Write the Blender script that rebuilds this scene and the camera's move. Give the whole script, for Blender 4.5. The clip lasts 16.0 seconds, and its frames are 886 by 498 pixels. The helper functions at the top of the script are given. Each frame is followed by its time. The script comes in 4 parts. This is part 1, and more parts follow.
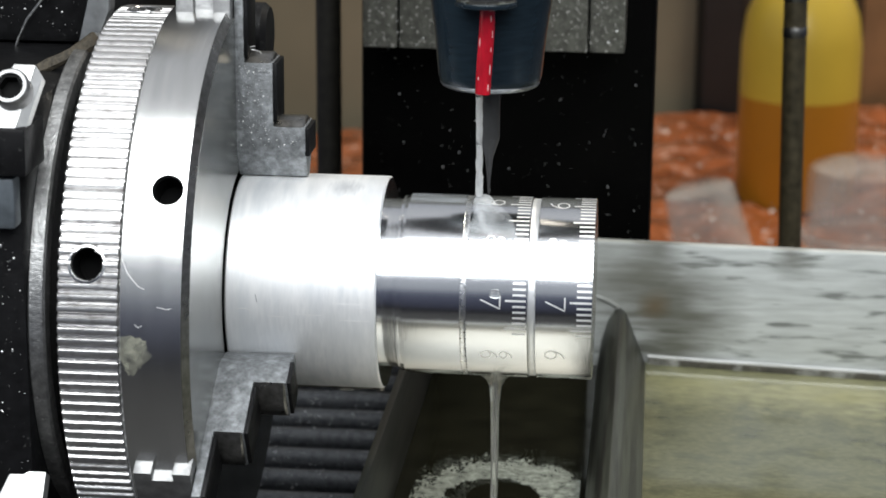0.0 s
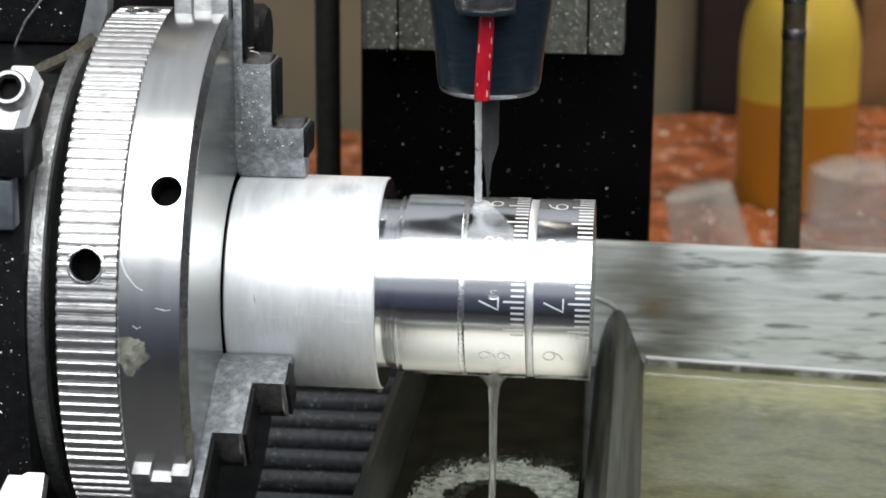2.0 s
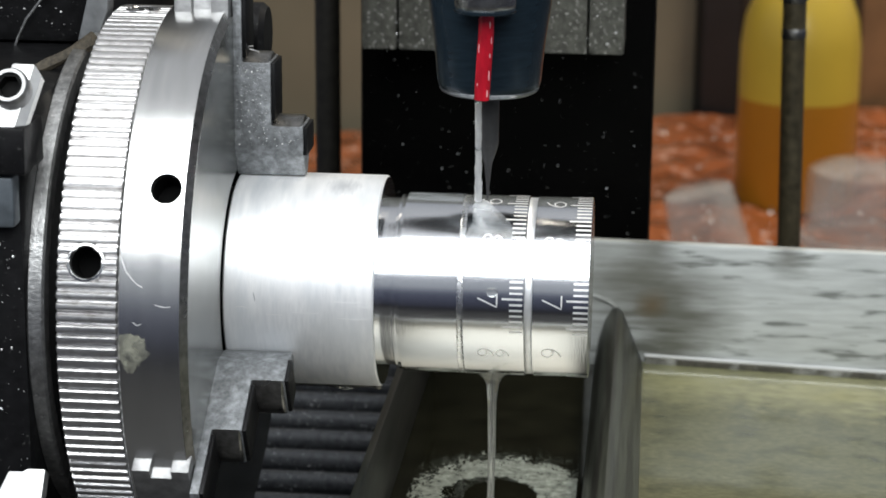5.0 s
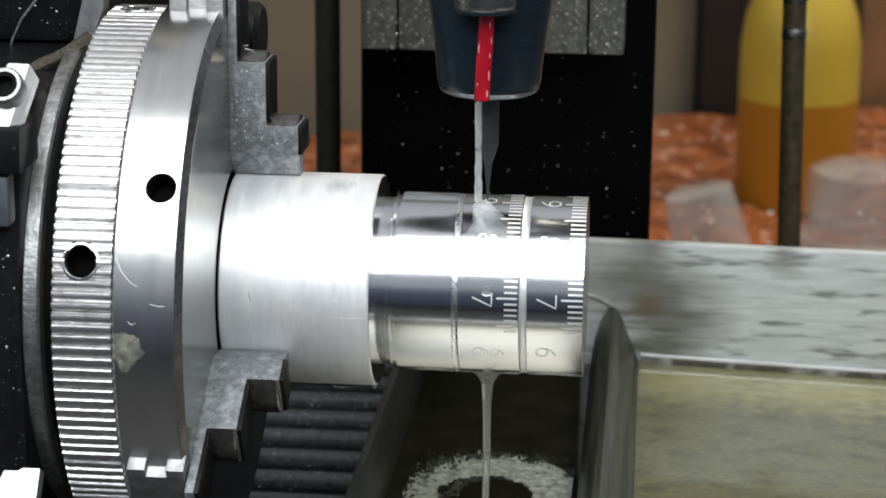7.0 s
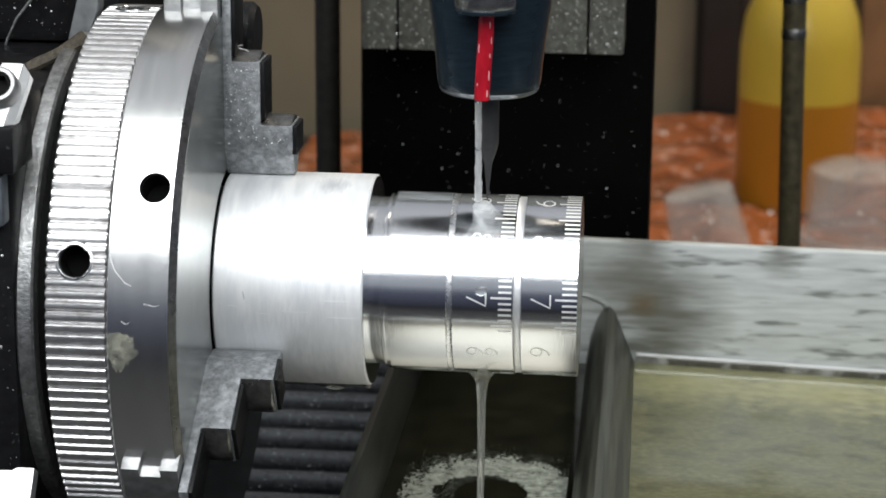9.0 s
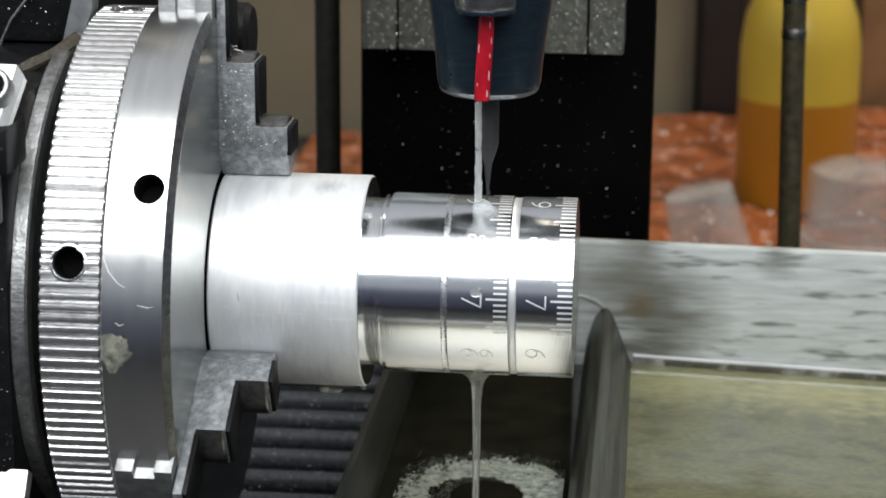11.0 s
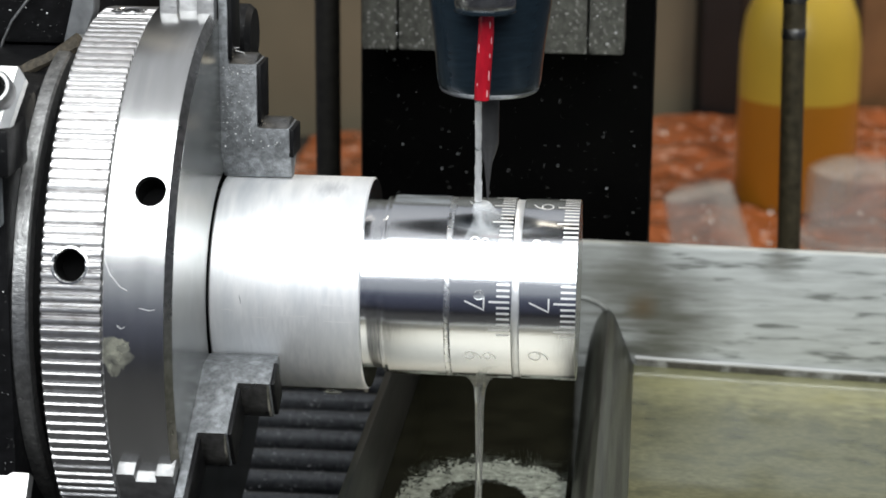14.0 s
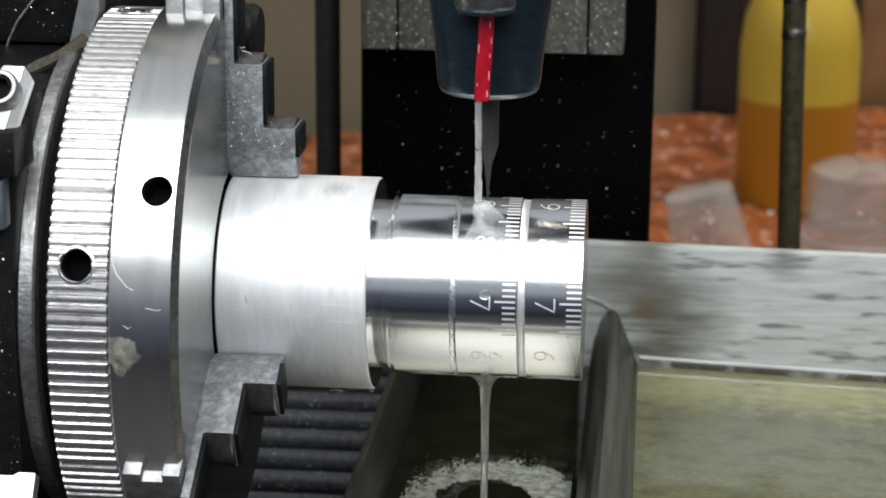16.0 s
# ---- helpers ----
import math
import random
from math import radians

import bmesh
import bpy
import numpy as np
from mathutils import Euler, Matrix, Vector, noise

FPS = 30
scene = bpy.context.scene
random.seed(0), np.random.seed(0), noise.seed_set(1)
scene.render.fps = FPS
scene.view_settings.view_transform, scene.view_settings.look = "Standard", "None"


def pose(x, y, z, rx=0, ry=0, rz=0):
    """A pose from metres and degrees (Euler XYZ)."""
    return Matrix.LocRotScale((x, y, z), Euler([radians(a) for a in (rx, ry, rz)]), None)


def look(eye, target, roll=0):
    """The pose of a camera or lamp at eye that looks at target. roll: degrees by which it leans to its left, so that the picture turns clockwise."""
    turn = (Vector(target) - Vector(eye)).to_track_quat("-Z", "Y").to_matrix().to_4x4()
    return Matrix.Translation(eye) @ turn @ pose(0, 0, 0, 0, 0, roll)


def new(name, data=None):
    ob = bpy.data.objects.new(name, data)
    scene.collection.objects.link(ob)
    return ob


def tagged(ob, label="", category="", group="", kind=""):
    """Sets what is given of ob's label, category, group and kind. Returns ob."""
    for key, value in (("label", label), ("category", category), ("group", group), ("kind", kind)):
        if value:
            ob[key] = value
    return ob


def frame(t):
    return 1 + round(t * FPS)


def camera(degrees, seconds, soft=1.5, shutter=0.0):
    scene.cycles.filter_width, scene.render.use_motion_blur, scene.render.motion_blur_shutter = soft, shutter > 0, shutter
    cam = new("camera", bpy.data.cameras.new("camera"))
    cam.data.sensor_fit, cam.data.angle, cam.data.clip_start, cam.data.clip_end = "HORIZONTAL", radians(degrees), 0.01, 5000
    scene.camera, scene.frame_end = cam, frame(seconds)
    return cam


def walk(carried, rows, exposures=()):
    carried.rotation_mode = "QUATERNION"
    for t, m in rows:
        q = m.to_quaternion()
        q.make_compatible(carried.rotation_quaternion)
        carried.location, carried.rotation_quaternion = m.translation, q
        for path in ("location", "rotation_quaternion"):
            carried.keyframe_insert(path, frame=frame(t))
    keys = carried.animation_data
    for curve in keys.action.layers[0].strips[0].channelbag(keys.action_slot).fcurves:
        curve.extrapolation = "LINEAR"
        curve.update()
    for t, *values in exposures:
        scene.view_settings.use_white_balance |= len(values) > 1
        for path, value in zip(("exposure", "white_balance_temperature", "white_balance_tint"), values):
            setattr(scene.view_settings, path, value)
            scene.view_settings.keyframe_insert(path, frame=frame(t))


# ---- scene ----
cam = camera(22.18, 16.0, soft=1.7)
cam.data.dof.use_dof = True
cam.data.dof.focus_distance = 0.333
cam.data.dof.aperture_fstop = 54
EYE = (0.00721, -0.32289, 0.09338)
AIM = (-0.08169, 0.63811, -0.16852)
AIM_SETTLED = (-0.08132, 0.63828, -0.16780)
walk(cam, [(0.0, look(EYE, AIM, 0.52)), (0.4, look(EYE, AIM_SETTLED, 0.52)),
           (8.0, look(EYE, AIM_SETTLED, 0.52)), (16.0, look(EYE, AIM_SETTLED, 0.52))],
     exposures=[(0.0, 0.02), (1.0, 0.03), (2.0, 0.06), (3.0, 0.08), (4.0, 0.01), (6.5, -0.10), (7.0, -0.12), (8.0, -0.09), (9.0, -0.05), (12.5, -0.02), (16.0, -0.05)])

# ---- light ----
world = bpy.data.worlds.new("workshop_air")
scene.world = world
world.use_nodes = True
wn, wl = world.node_tree.nodes, world.node_tree.links
w_tc, w_sep, w_ramp = wn.new("ShaderNodeTexCoord"), wn.new("ShaderNodeSeparateXYZ"), wn.new("ShaderNodeValToRGB")
wl.new(w_tc.outputs["Generated"], w_sep.inputs["Vector"])
w_half = wn.new("ShaderNodeMath")   # height from -1 to 1 onto the ramp's 0 to 1
w_half.operation, w_half.inputs[1].default_value, w_half.inputs[2].default_value = "MULTIPLY_ADD", 0.5, 0.5
wl.new(w_sep.outputs["Z"], w_half.inputs[0])
wl.new(w_half.outputs["Value"], w_ramp.inputs["Fac"])
for place, tint in ((0.25, (0.013, 0.013, 0.013)), (0.35, (0.015, 0.015, 0.017)), (0.40, (0.036, 0.040, 0.060)), (0.50, (0.063, 0.071, 0.105)), (0.54, (0.12, 0.133, 0.175)),
                    (0.58, (0.29, 0.315, 0.35)), (0.70, (0.35, 0.375, 0.42)), (0.80, (0.29, 0.31, 0.34))):
    w_el = w_ramp.color_ramp.elements.new(place)
    w_el.color = (*tint, 1)
w_ramp.color_ramp.elements.remove(w_ramp.color_ramp.elements[0])
w_ramp.color_ramp.elements[-1].color = (0.52, 0.535, 0.56, 1)
wl.new(w_ramp.outputs["Color"], wn["Background"].inputs["Color"])
wn["Background"].inputs["Strength"].default_value = 1.0


def area_lamp(name, eye, target, sx, sy, watts, colour):
    data = bpy.data.lights.new(name, "AREA")
    data.shape, data.size, data.size_y, data.energy, data.color = "RECTANGLE", sx, sy, watts, colour
    ob = new(name, data)
    ob.matrix_world = look(eye, target)
    return ob


# the work light over the machine, in front of it and above
area_lamp("work_light", (-0.03, -0.232, 0.272), (-0.02, 0.0, 0.0), 0.50, 0.30, 2.65, (0.95, 0.985, 1.0))
# fill lamp high above the bench, added to brighten the background
area_lamp("background_fill", (0.62, 0.55, 1.35), (0.08, 0.75, -0.1), 0.5, 0.5, 15.5, (1.0, 0.91, 0.75))


# ---- materials ----
def material(name, colour, rough=0.5, metal=0.0, spread=0.25, scale=300.0, bump=0.1, rough_spread=0.1, stretch=(1, 1, 1),
             second=None, second_scale=60.0, second_at=(0.5, 0.65), transmission=0.0, coat=0.0, bump_scale=None, island=0.0, ior=1.5, spec=0.5, spots=(), alpha=None):
    """Base colour with grain, larger stains or patches of a second colour, uneven gloss and fine relief. Object
    coordinates, in metres.
    """
    m = bpy.data.materials.new(name)
    m.use_nodes = True
    nt = m.node_tree
    b = nt.nodes["Principled BSDF"]
    tc = nt.nodes.new("ShaderNodeTexCoord")
    mp = nt.nodes.new("ShaderNodeMapping")
    mp.inputs["Scale"].default_value = stretch
    nt.links.new(tc.outputs["Object"], mp.inputs["Vector"])

    def noise_node(s, detail=5.0):
        n = nt.nodes.new("ShaderNodeTexNoise")
        n.inputs["Scale"].default_value, n.inputs["Detail"].default_value = s, detail
        nt.links.new(mp.outputs["Vector"], n.inputs["Vector"])
        return n

    n1 = noise_node(scale)
    ramp = nt.nodes.new("ShaderNodeValToRGB")
    lo, hi = 1 - spread, 1 + spread
    ramp.color_ramp.elements[0].position, ramp.color_ramp.elements[1].position = 0.3, 0.7
    ramp.color_ramp.elements[0].color = (*[min(1, c * lo) for c in colour], 1)
    ramp.color_ramp.elements[1].color = (*[min(1, c * hi) for c in colour], 1)
    nt.links.new(n1.outputs["Fac"], ramp.inputs["Fac"])
    out = ramp.outputs["Color"]
    if second:
        n2 = noise_node(second_scale, 8.0)
        r2 = nt.nodes.new("ShaderNodeMapRange")
        r2.inputs["From Min"].default_value, r2.inputs["From Max"].default_value = second_at
        nt.links.new(n2.outputs["Fac"], r2.inputs["Value"])
        mix = nt.nodes.new("ShaderNodeMix")
        mix.data_type = "RGBA"
        nt.links.new(r2.outputs["Result"], mix.inputs["Factor"])
        nt.links.new(out, mix.inputs["A"])
        mix.inputs["B"].default_value = (*second, 1)
        out = mix.outputs["Result"]
    for (x, y, z), radius, tint in spots:
        dist = nt.nodes.new("ShaderNodeVectorMath")
        dist.operation = "DISTANCE"
        nt.links.new(tc.outputs["Object"], dist.inputs[0])
        dist.inputs[1].default_value = (x, y, z)
        ragged = nt.nodes.new("ShaderNodeMath")
        ragged.operation, ragged.inputs[1].default_value = "MULTIPLY_ADD", radius * 1.3
        nt.links.new(noise_node(450, 8.0).outputs["Fac"], ragged.inputs[0])
        nt.links.new(dist.outputs["Value"], ragged.inputs[2])
        fade = nt.nodes.new("ShaderNodeMapRange")
        fade.inputs["From Min"].default_value, fade.inputs["From Max"].default_value = radius * 0.8, radius * 1.9
        fade.inputs["To Min"].default_value, fade.inputs["To Max"].default_value = 0.8, 0.0
        nt.links.new(ragged.outputs["Value"], fade.inputs["Value"])
        mix = nt.nodes.new("ShaderNodeMix")
        mix.data_type = "RGBA"
        nt.links.new(fade.outputs["Result"], mix.inputs["Factor"])
        nt.links.new(out, mix.inputs["A"])
        mix.inputs["B"].default_value = (*tint, 1)
        out = mix.outputs["Result"]
    if island:
        geo = nt.nodes.new("ShaderNodeNewGeometry")
        hsv = nt.nodes.new("ShaderNodeHueSaturation")
        r3 = nt.nodes.new("ShaderNodeMapRange")
        r3.inputs["To Min"].default_value, r3.inputs["To Max"].default_value = 1 - island, 1 + island
        nt.links.new(geo.outputs["Random Per Island"], r3.inputs["Value"])
        nt.links.new(r3.outputs["Result"], hsv.inputs["Value"])
        nt.links.new(out, hsv.inputs["Color"])
        out = hsv.outputs["Color"]
    nt.links.new(out, b.inputs["Base Color"])
    n4 = noise_node((bump_scale or scale) * 0.6)
    r4 = nt.nodes.new("ShaderNodeMapRange")
    r4.inputs["To Min"].default_value, r4.inputs["To Max"].default_value = max(0.02, rough - rough_spread), min(1, rough + rough_spread)
    nt.links.new(n4.outputs["Fac"], r4.inputs["Value"])
    nt.links.new(r4.outputs["Result"], b.inputs["Roughness"])
    if bump:
        n5 = noise_node(bump_scale or scale * 2)
        bp = nt.nodes.new("ShaderNodeBump")
        bp.inputs["Strength"].default_value, bp.inputs["Distance"].default_value = bump, 0.0004
        nt.links.new(n5.outputs["Fac"], bp.inputs["Height"])
        nt.links.new(bp.outputs["Normal"], b.inputs["Normal"])
    b.inputs["Metallic"].default_value = metal
    b.inputs["Transmission Weight"].default_value = transmission
    b.inputs["Coat Weight"].default_value = coat
    b.inputs["IOR"].default_value = ior
    b.inputs["Specular IOR Level"].default_value = spec
    if alpha:
        n6 = noise_node(alpha[2], 6.0)
        r6 = nt.nodes.new("ShaderNodeMapRange")
        r6.inputs["From Min"].default_value, r6.inputs["From Max"].default_value = 0.35, 0.7
        r6.inputs["To Min"].default_value, r6.inputs["To Max"].default_value = alpha[0], alpha[1]
        nt.links.new(n6.outputs["Fac"], r6.inputs["Value"])
        nt.links.new(r6.outputs["Result"], b.inputs["Alpha"])
    return m


POLISHED = material("polished_aluminium", (0.86, 0.87, 0.89), 0.15, 1, 0.03, 900, 0.03, 0.03, (14, 1, 1), bump_scale=420)
SATIN = material("sawn_aluminium_bar", (0.94, 0.95, 0.96), 0.45, 0.6, 0.07, 160, 0.08, 0.10, (5, 1, 1), second=(0.76, 0.785, 0.81), second_scale=70, second_at=(0.46, 0.72), spots=(((-0.036, -0.0155, -0.004), 0.006, (0.76, 0.775, 0.79)), ((-0.0495, -0.015, -0.006), 0.004, (0.78, 0.79, 0.80)), ((-0.0365, -0.004, 0.0154), 0.0022, (0.55, 0.56, 0.58)), ((-0.044, -0.0155, -0.005), 0.005, (0.74, 0.75, 0.77))))
CHUCK = material("ground_steel", (0.74, 0.74, 0.73), 0.23, 1, 0.06, 90, 0.02, 0.04, (9, 1, 1), second=(0.70, 0.70, 0.685), second_scale=30, second_at=(0.5, 0.75))
# the chuck's own steel, with the face's dark reflection put into the colour
FACE = material("darkened_chuck_face", (0.40, 0.405, 0.39), 0.24, 1, 0.08, 300, 0.04, 0.06, second=(0.30, 0.305, 0.28), second_scale=120, second_at=(0.45, 0.75))
KNURL = material("knurled_steel", (0.72, 0.71, 0.705), 0.35, 1, 0.12, 1500, 0.14, 0.08, (0.5, 1, 1), second=(0.42, 0.40, 0.39), second_scale=900, second_at=(0.56, 0.74))
JAW = material("wet_hardened_steel", (0.18, 0.188, 0.195), 0.5, 0.4, 0.3, 1500, 0.3, 0.15, second=(0.40, 0.42, 0.435), second_scale=620, second_at=(0.50, 0.78))
SLIDE = material("worn_slide_steel", (0.30, 0.30, 0.30), 0.42, 0.9, 0.2, 700, 0.15, 0.1)
JAWDARK = material("dark_jaw_steel", (0.24, 0.235, 0.225), 0.3, 0.95, 0.3, 900, 0.2, 0.1)
BLACK = material("black_anodised_metal", (0.005, 0.005, 0.0055), 0.45, 0, 0.4, 500, 0.15, 0.1, second=(0.05, 0.05, 0.048), second_scale=1500, second_at=(0.64, 0.74), spec=0.2)
DARKPAINT = material("black_wet_panel", (0.0012, 0.0012, 0.0011), 0.5, 0, 0.5, 100, 0.05, 0.1, second=(0.012, 0.012, 0.010), second_scale=900, second_at=(0.66, 0.76), spec=0.07)
# flat black that paints the shade of bores, gaps and sockets
SHADE_BLACK = material("recess_shade_black", (0.004, 0.004, 0.004), 0.7, 0, 0.3, 300, spec=0.1)
BRIGHT = material("bright_milled_steel", (0.66, 0.66, 0.65), 0.45, 1, 0.05, 900, 0.1, 0.08, (1, 0.2, 1))
GREYEDGE = material("grey_flange_steel", (0.40, 0.40, 0.395), 0.4, 1, 0.3, 900, 0.2, 0.1, second=(0.62, 0.62, 0.61), second_scale=1500, second_at=(0.58, 0.7))
BLUEGREY = material("blue_grey_plate", (0.10, 0.115, 0.13), 0.4, 0.4, 0.2, 600, 0.1, 0.1)
HAMMER = material("grey_casting", (0.10, 0.10, 0.086), 0.42, 0.1, 0.4, 600, 0.5, 0.12, second=(0.45, 0.44, 0.41), second_scale=1100, second_at=(0.58, 0.68))
NOSE = material("blue_black_collet_nut", (0.012, 0.021, 0.030), 0.22, 0.2, 0.2, 300, 0.02, 0.05, (1, 1, 6), spec=0.4)
HOSE = material("dusty_black_hose", (0.022, 0.020, 0.016), 0.5, 0, 0.4, 500, 0.1, 0.1, second=(0.07, 0.065, 0.055), second_scale=900, second_at=(0.66, 0.76))
RUST = material("rusty_grime", (0.05, 0.041, 0.028), 0.7, 0.1, 0.5, 1500, 0.5, 0.1)
PALE = material("pale_grey_paint", (0.13, 0.135, 0.14), 0.5, 0.1, 0.2, 600, 0.1, 0.1)
RIM = material("worn_nut_edge", (0.16, 0.17, 0.18), 0.4, 0.8, 0.3, 900)
STEEL = material("steel", (0.62, 0.62, 0.60), 0.25, 1, 0.1, 900)
CARBIDE = material("grey_carbide", (0.06, 0.06, 0.062), 0.45, 0.6, 0.1, 900)
RED = material("red_plastic_sleeve", (0.36, 0.008, 0.018), 0.16, 0, 0.3, 700, 0.7, 0.08, (1, 1, 0.4), coat=0.8, bump_scale=650)
WATER = material("clear_coolant", (0.93, 0.95, 0.94), 0.05, 0, 0.02, 200, 0.3, 0.02, transmission=0.92, ior=1.33, bump_scale=900)
JETWATER = material("frothy_coolant", (0.88, 0.90, 0.90), 0.08, 0, 0.2, 900, 0.6, 0.04, (1, 1, 0.3), transmission=0.55, ior=1.33, bump_scale=900)
DRIPWATER = material("trickling_coolant", (0.78, 0.78, 0.72), 0.05, 0, 0.15, 700, 0.4, 0.03, (1, 1, 0.2), transmission=0.85, ior=1.33, bump_scale=900)
# pale pink for the lamp's highlights on the red sleeve
SLEEVE_GLINT = material("sleeve_highlight", (0.9, 0.55, 0.55), 0.04, 0, 0.02, 200, 0, 0.02, transmission=0.3, ior=1.6)
FILM = material("film_of_coolant", (0.75, 0.78, 0.80), 0.3, 0, 0.1, 900, 0.3, 0.1, alpha=(0.08, 0.42, 170))
SCRATCHED = material("bright_scratch", (0.92, 0.92, 0.92), 0.55, 0.5, 0.05, 900)
MARK = material("engraved_line", (0.94, 0.94, 0.94), 0.47, 0.85, 0.05, 900)
DULL = material("dull_scratch", (0.5, 0.51, 0.53), 0.6, 0.5, 0.2, 900)
HAZE = material("thin_wet_haze", (0.52, 0.56, 0.60), 0.35, 0, 0.1, 900, 0.2, 0.1, (0.3, 1, 1), alpha=(0.03, 0.22, 500))
GROOVE = material("bead_blasted_groove", (0.88, 0.89, 0.90), 0.42, 0.9, 0.05, 900)
SHALLOW = material("shallow_turned_groove", (0.90, 0.91, 0.92), 0.27, 1, 0.04, 900)
STAIN = material("dried_pale_stain", (0.27, 0.27, 0.215), 0.7, 0, 0.3, 900, 0.3, 0.1, alpha=(0.1, 0.85, 600))
TRAY = material("stained_aluminium_sheet", (0.50, 0.52, 0.505), 0.5, 0.15, 0.14, 900, 0.15, 0.12, (0.13, 1, 1), second=(0.19, 0.20, 0.188), second_scale=560, second_at=(0.575, 0.665),
                spots=(((0.001, 0.107, 0.033), 0.013, (0.22, 0.225, 0.20)), ((0.0138, 0.107, 0.0275), 0.0120, (0.095, 0.092, 0.068)), ((0.0095, 0.107, 0.0280), 0.0030, (0.13, 0.08, 0.028)),
                       ((0.0135, 0.107, 0.020), 0.0080, (0.10, 0.10, 0.075)), ((0.010, 0.107, 0.039), 0.005, (0.14, 0.14, 0.12)), ((0.0075, 0.107, 0.0345), 0.006, (0.14, 0.14, 0.115)), ((0.036, 0.107, 0.0385), 0.0040, (0.15, 0.15, 0.13))))
# much darker than the back wall's sheet; for the left wall and floor
TRAYDARK = material("dark_tray_sheet", (0.015, 0.0165, 0.013), 0.45, 0.1, 0.3, 300, 0.2, 0.12, (1, 0.2, 1), second=(0.02, 0.02, 0.017), second_scale=160, second_at=(0.45, 0.6))
REFLECTOR = material("pale_reflector_sheet", (0.50, 0.49, 0.43), 0.45, 0.1, 0.1, 300, 0.1, 0.1)
DIVIDER = material("grimy_divider", (0.052, 0.056, 0.043), 0.42, 0.15, 0.35, 900, 0.3, 0.14, (1, 0.05, 1), second=(0.022, 0.022, 0.017), second_scale=430, second_at=(0.46, 0.6))
# pale colour that paints the highlight along the wet edge
GLINT = material("waterline_glint", (0.82, 0.82, 0.77), 0.12, 0.3, 0.3, 500, 0.2, 0.05, (0.1, 1, 1))
TIDE = material("brown_tide_mark", (0.07, 0.065, 0.05), 0.4, 0, 0.4, 500, second=(0.3, 0.3, 0.27), second_scale=200)
# the pale spots by the back wall paint that wall's reflection
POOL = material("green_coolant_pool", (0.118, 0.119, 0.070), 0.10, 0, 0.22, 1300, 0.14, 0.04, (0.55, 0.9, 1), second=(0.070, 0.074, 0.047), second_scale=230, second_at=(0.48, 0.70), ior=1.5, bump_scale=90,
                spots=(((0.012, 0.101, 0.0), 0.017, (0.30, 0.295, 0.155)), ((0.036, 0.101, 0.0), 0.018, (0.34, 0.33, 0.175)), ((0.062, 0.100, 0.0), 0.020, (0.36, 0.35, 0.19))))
# near-black copy of the coolant: the dark that it mirrors is painted in
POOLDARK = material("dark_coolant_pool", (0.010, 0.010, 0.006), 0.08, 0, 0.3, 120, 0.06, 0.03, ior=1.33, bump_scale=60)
FOAM = material("coolant_foam", (0.34, 0.375, 0.33), 0.5, 0, 0.35, 1200, 0.1, 0.1, island=0.2, alpha=(0.45, 1.0, 500))
SWARF = material("bright_swarf", (0.75, 0.75, 0.74), 0.35, 0.6, 0.1, 900, island=0.4)
RUBBER = material("black_rubber_bellows", (0.108, 0.115, 0.124), 0.36, 0, 0.5, 700, 0.6, 0.12, second=(0.09, 0.09, 0.095), second_scale=700, second_at=(0.55, 0.72))
# the pinkish second colour paints patches of highlight on the sheet
ORANGE = material("orange_plastic_sheet", (0.31, 0.095, 0.034), 0.2, 0, 0.5, 60, 1.0, 0.1, second=(0.66, 0.36, 0.26), second_scale=130, second_at=(0.56, 0.70), bump_scale=150)
BOTTLE = material("yellow_plastic_bottle", (0.60, 0.42, 0.045), 0.32, 0, 0.06, 40, 0.02, 0.05)
AMBER = material("amber_liquid_in_bottle", (0.46, 0.19, 0.012), 0.3, 0, 0.08, 20, 0.02, 0.05)
FROST = material("frosted_plastic_cup", (0.72, 0.69, 0.64), 0.32, 0, 0.10, 60, 0.05, 0.08, second=(0.86, 0.84, 0.79), second_scale=40, alpha=(0.10, 0.36, 45))
ROD = material("oily_dark_rod", (0.075, 0.062, 0.036), 0.35, 0.3, 0.4, 500, 0.2, 0.1)
WALLPAINT = material("dim_beige_wall", (0.19, 0.165, 0.11), 0.8, 0, 0.15, 14, 0.05, 0.05)
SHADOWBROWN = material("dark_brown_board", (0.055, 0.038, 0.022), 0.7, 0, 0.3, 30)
AMBERBOARD = material("orange_brown_board", (0.30, 0.17, 0.075), 0.6, 0, 0.3, 30)
BENCH = material("dark_bench_top", (0.016, 0.015, 0.014), 0.6, 0, 0.3, 30, 0.1, 0.1)

# ---- mesh helpers (millimetres in, metres out) ----
MM = 0.001


def part(name, bm, mat, parent=None, label="", smooth=35, at=None):
    """Links a bmesh, drawn in millimetres, as one mesh object under a thing or a part."""
    bmesh.ops.recalc_face_normals(bm, faces=bm.faces)
    me = bpy.data.meshes.new(name)
    bmesh.ops.scale(bm, vec=(MM, MM, MM), verts=bm.verts)
    bm.to_mesh(me)
    bm.free()
    me.materials.append(mat)
    if smooth:
        me.shade_smooth()
        me.set_sharp_from_angle(angle=radians(smooth))
    ob = new(name, me)
    if parent:
        ob.parent = parent
    if at:
        ob.matrix_basis = at
    if label:
        tagged(ob, label)
    return ob


def thing(name, label, category, group="", kind="", at=(0, 0, 0)):
    ob = new(name)
    ob.empty_display_size = 0.005
    ob.location = [c * MM for c in at]
    return tagged(ob, label, category, group, kind)


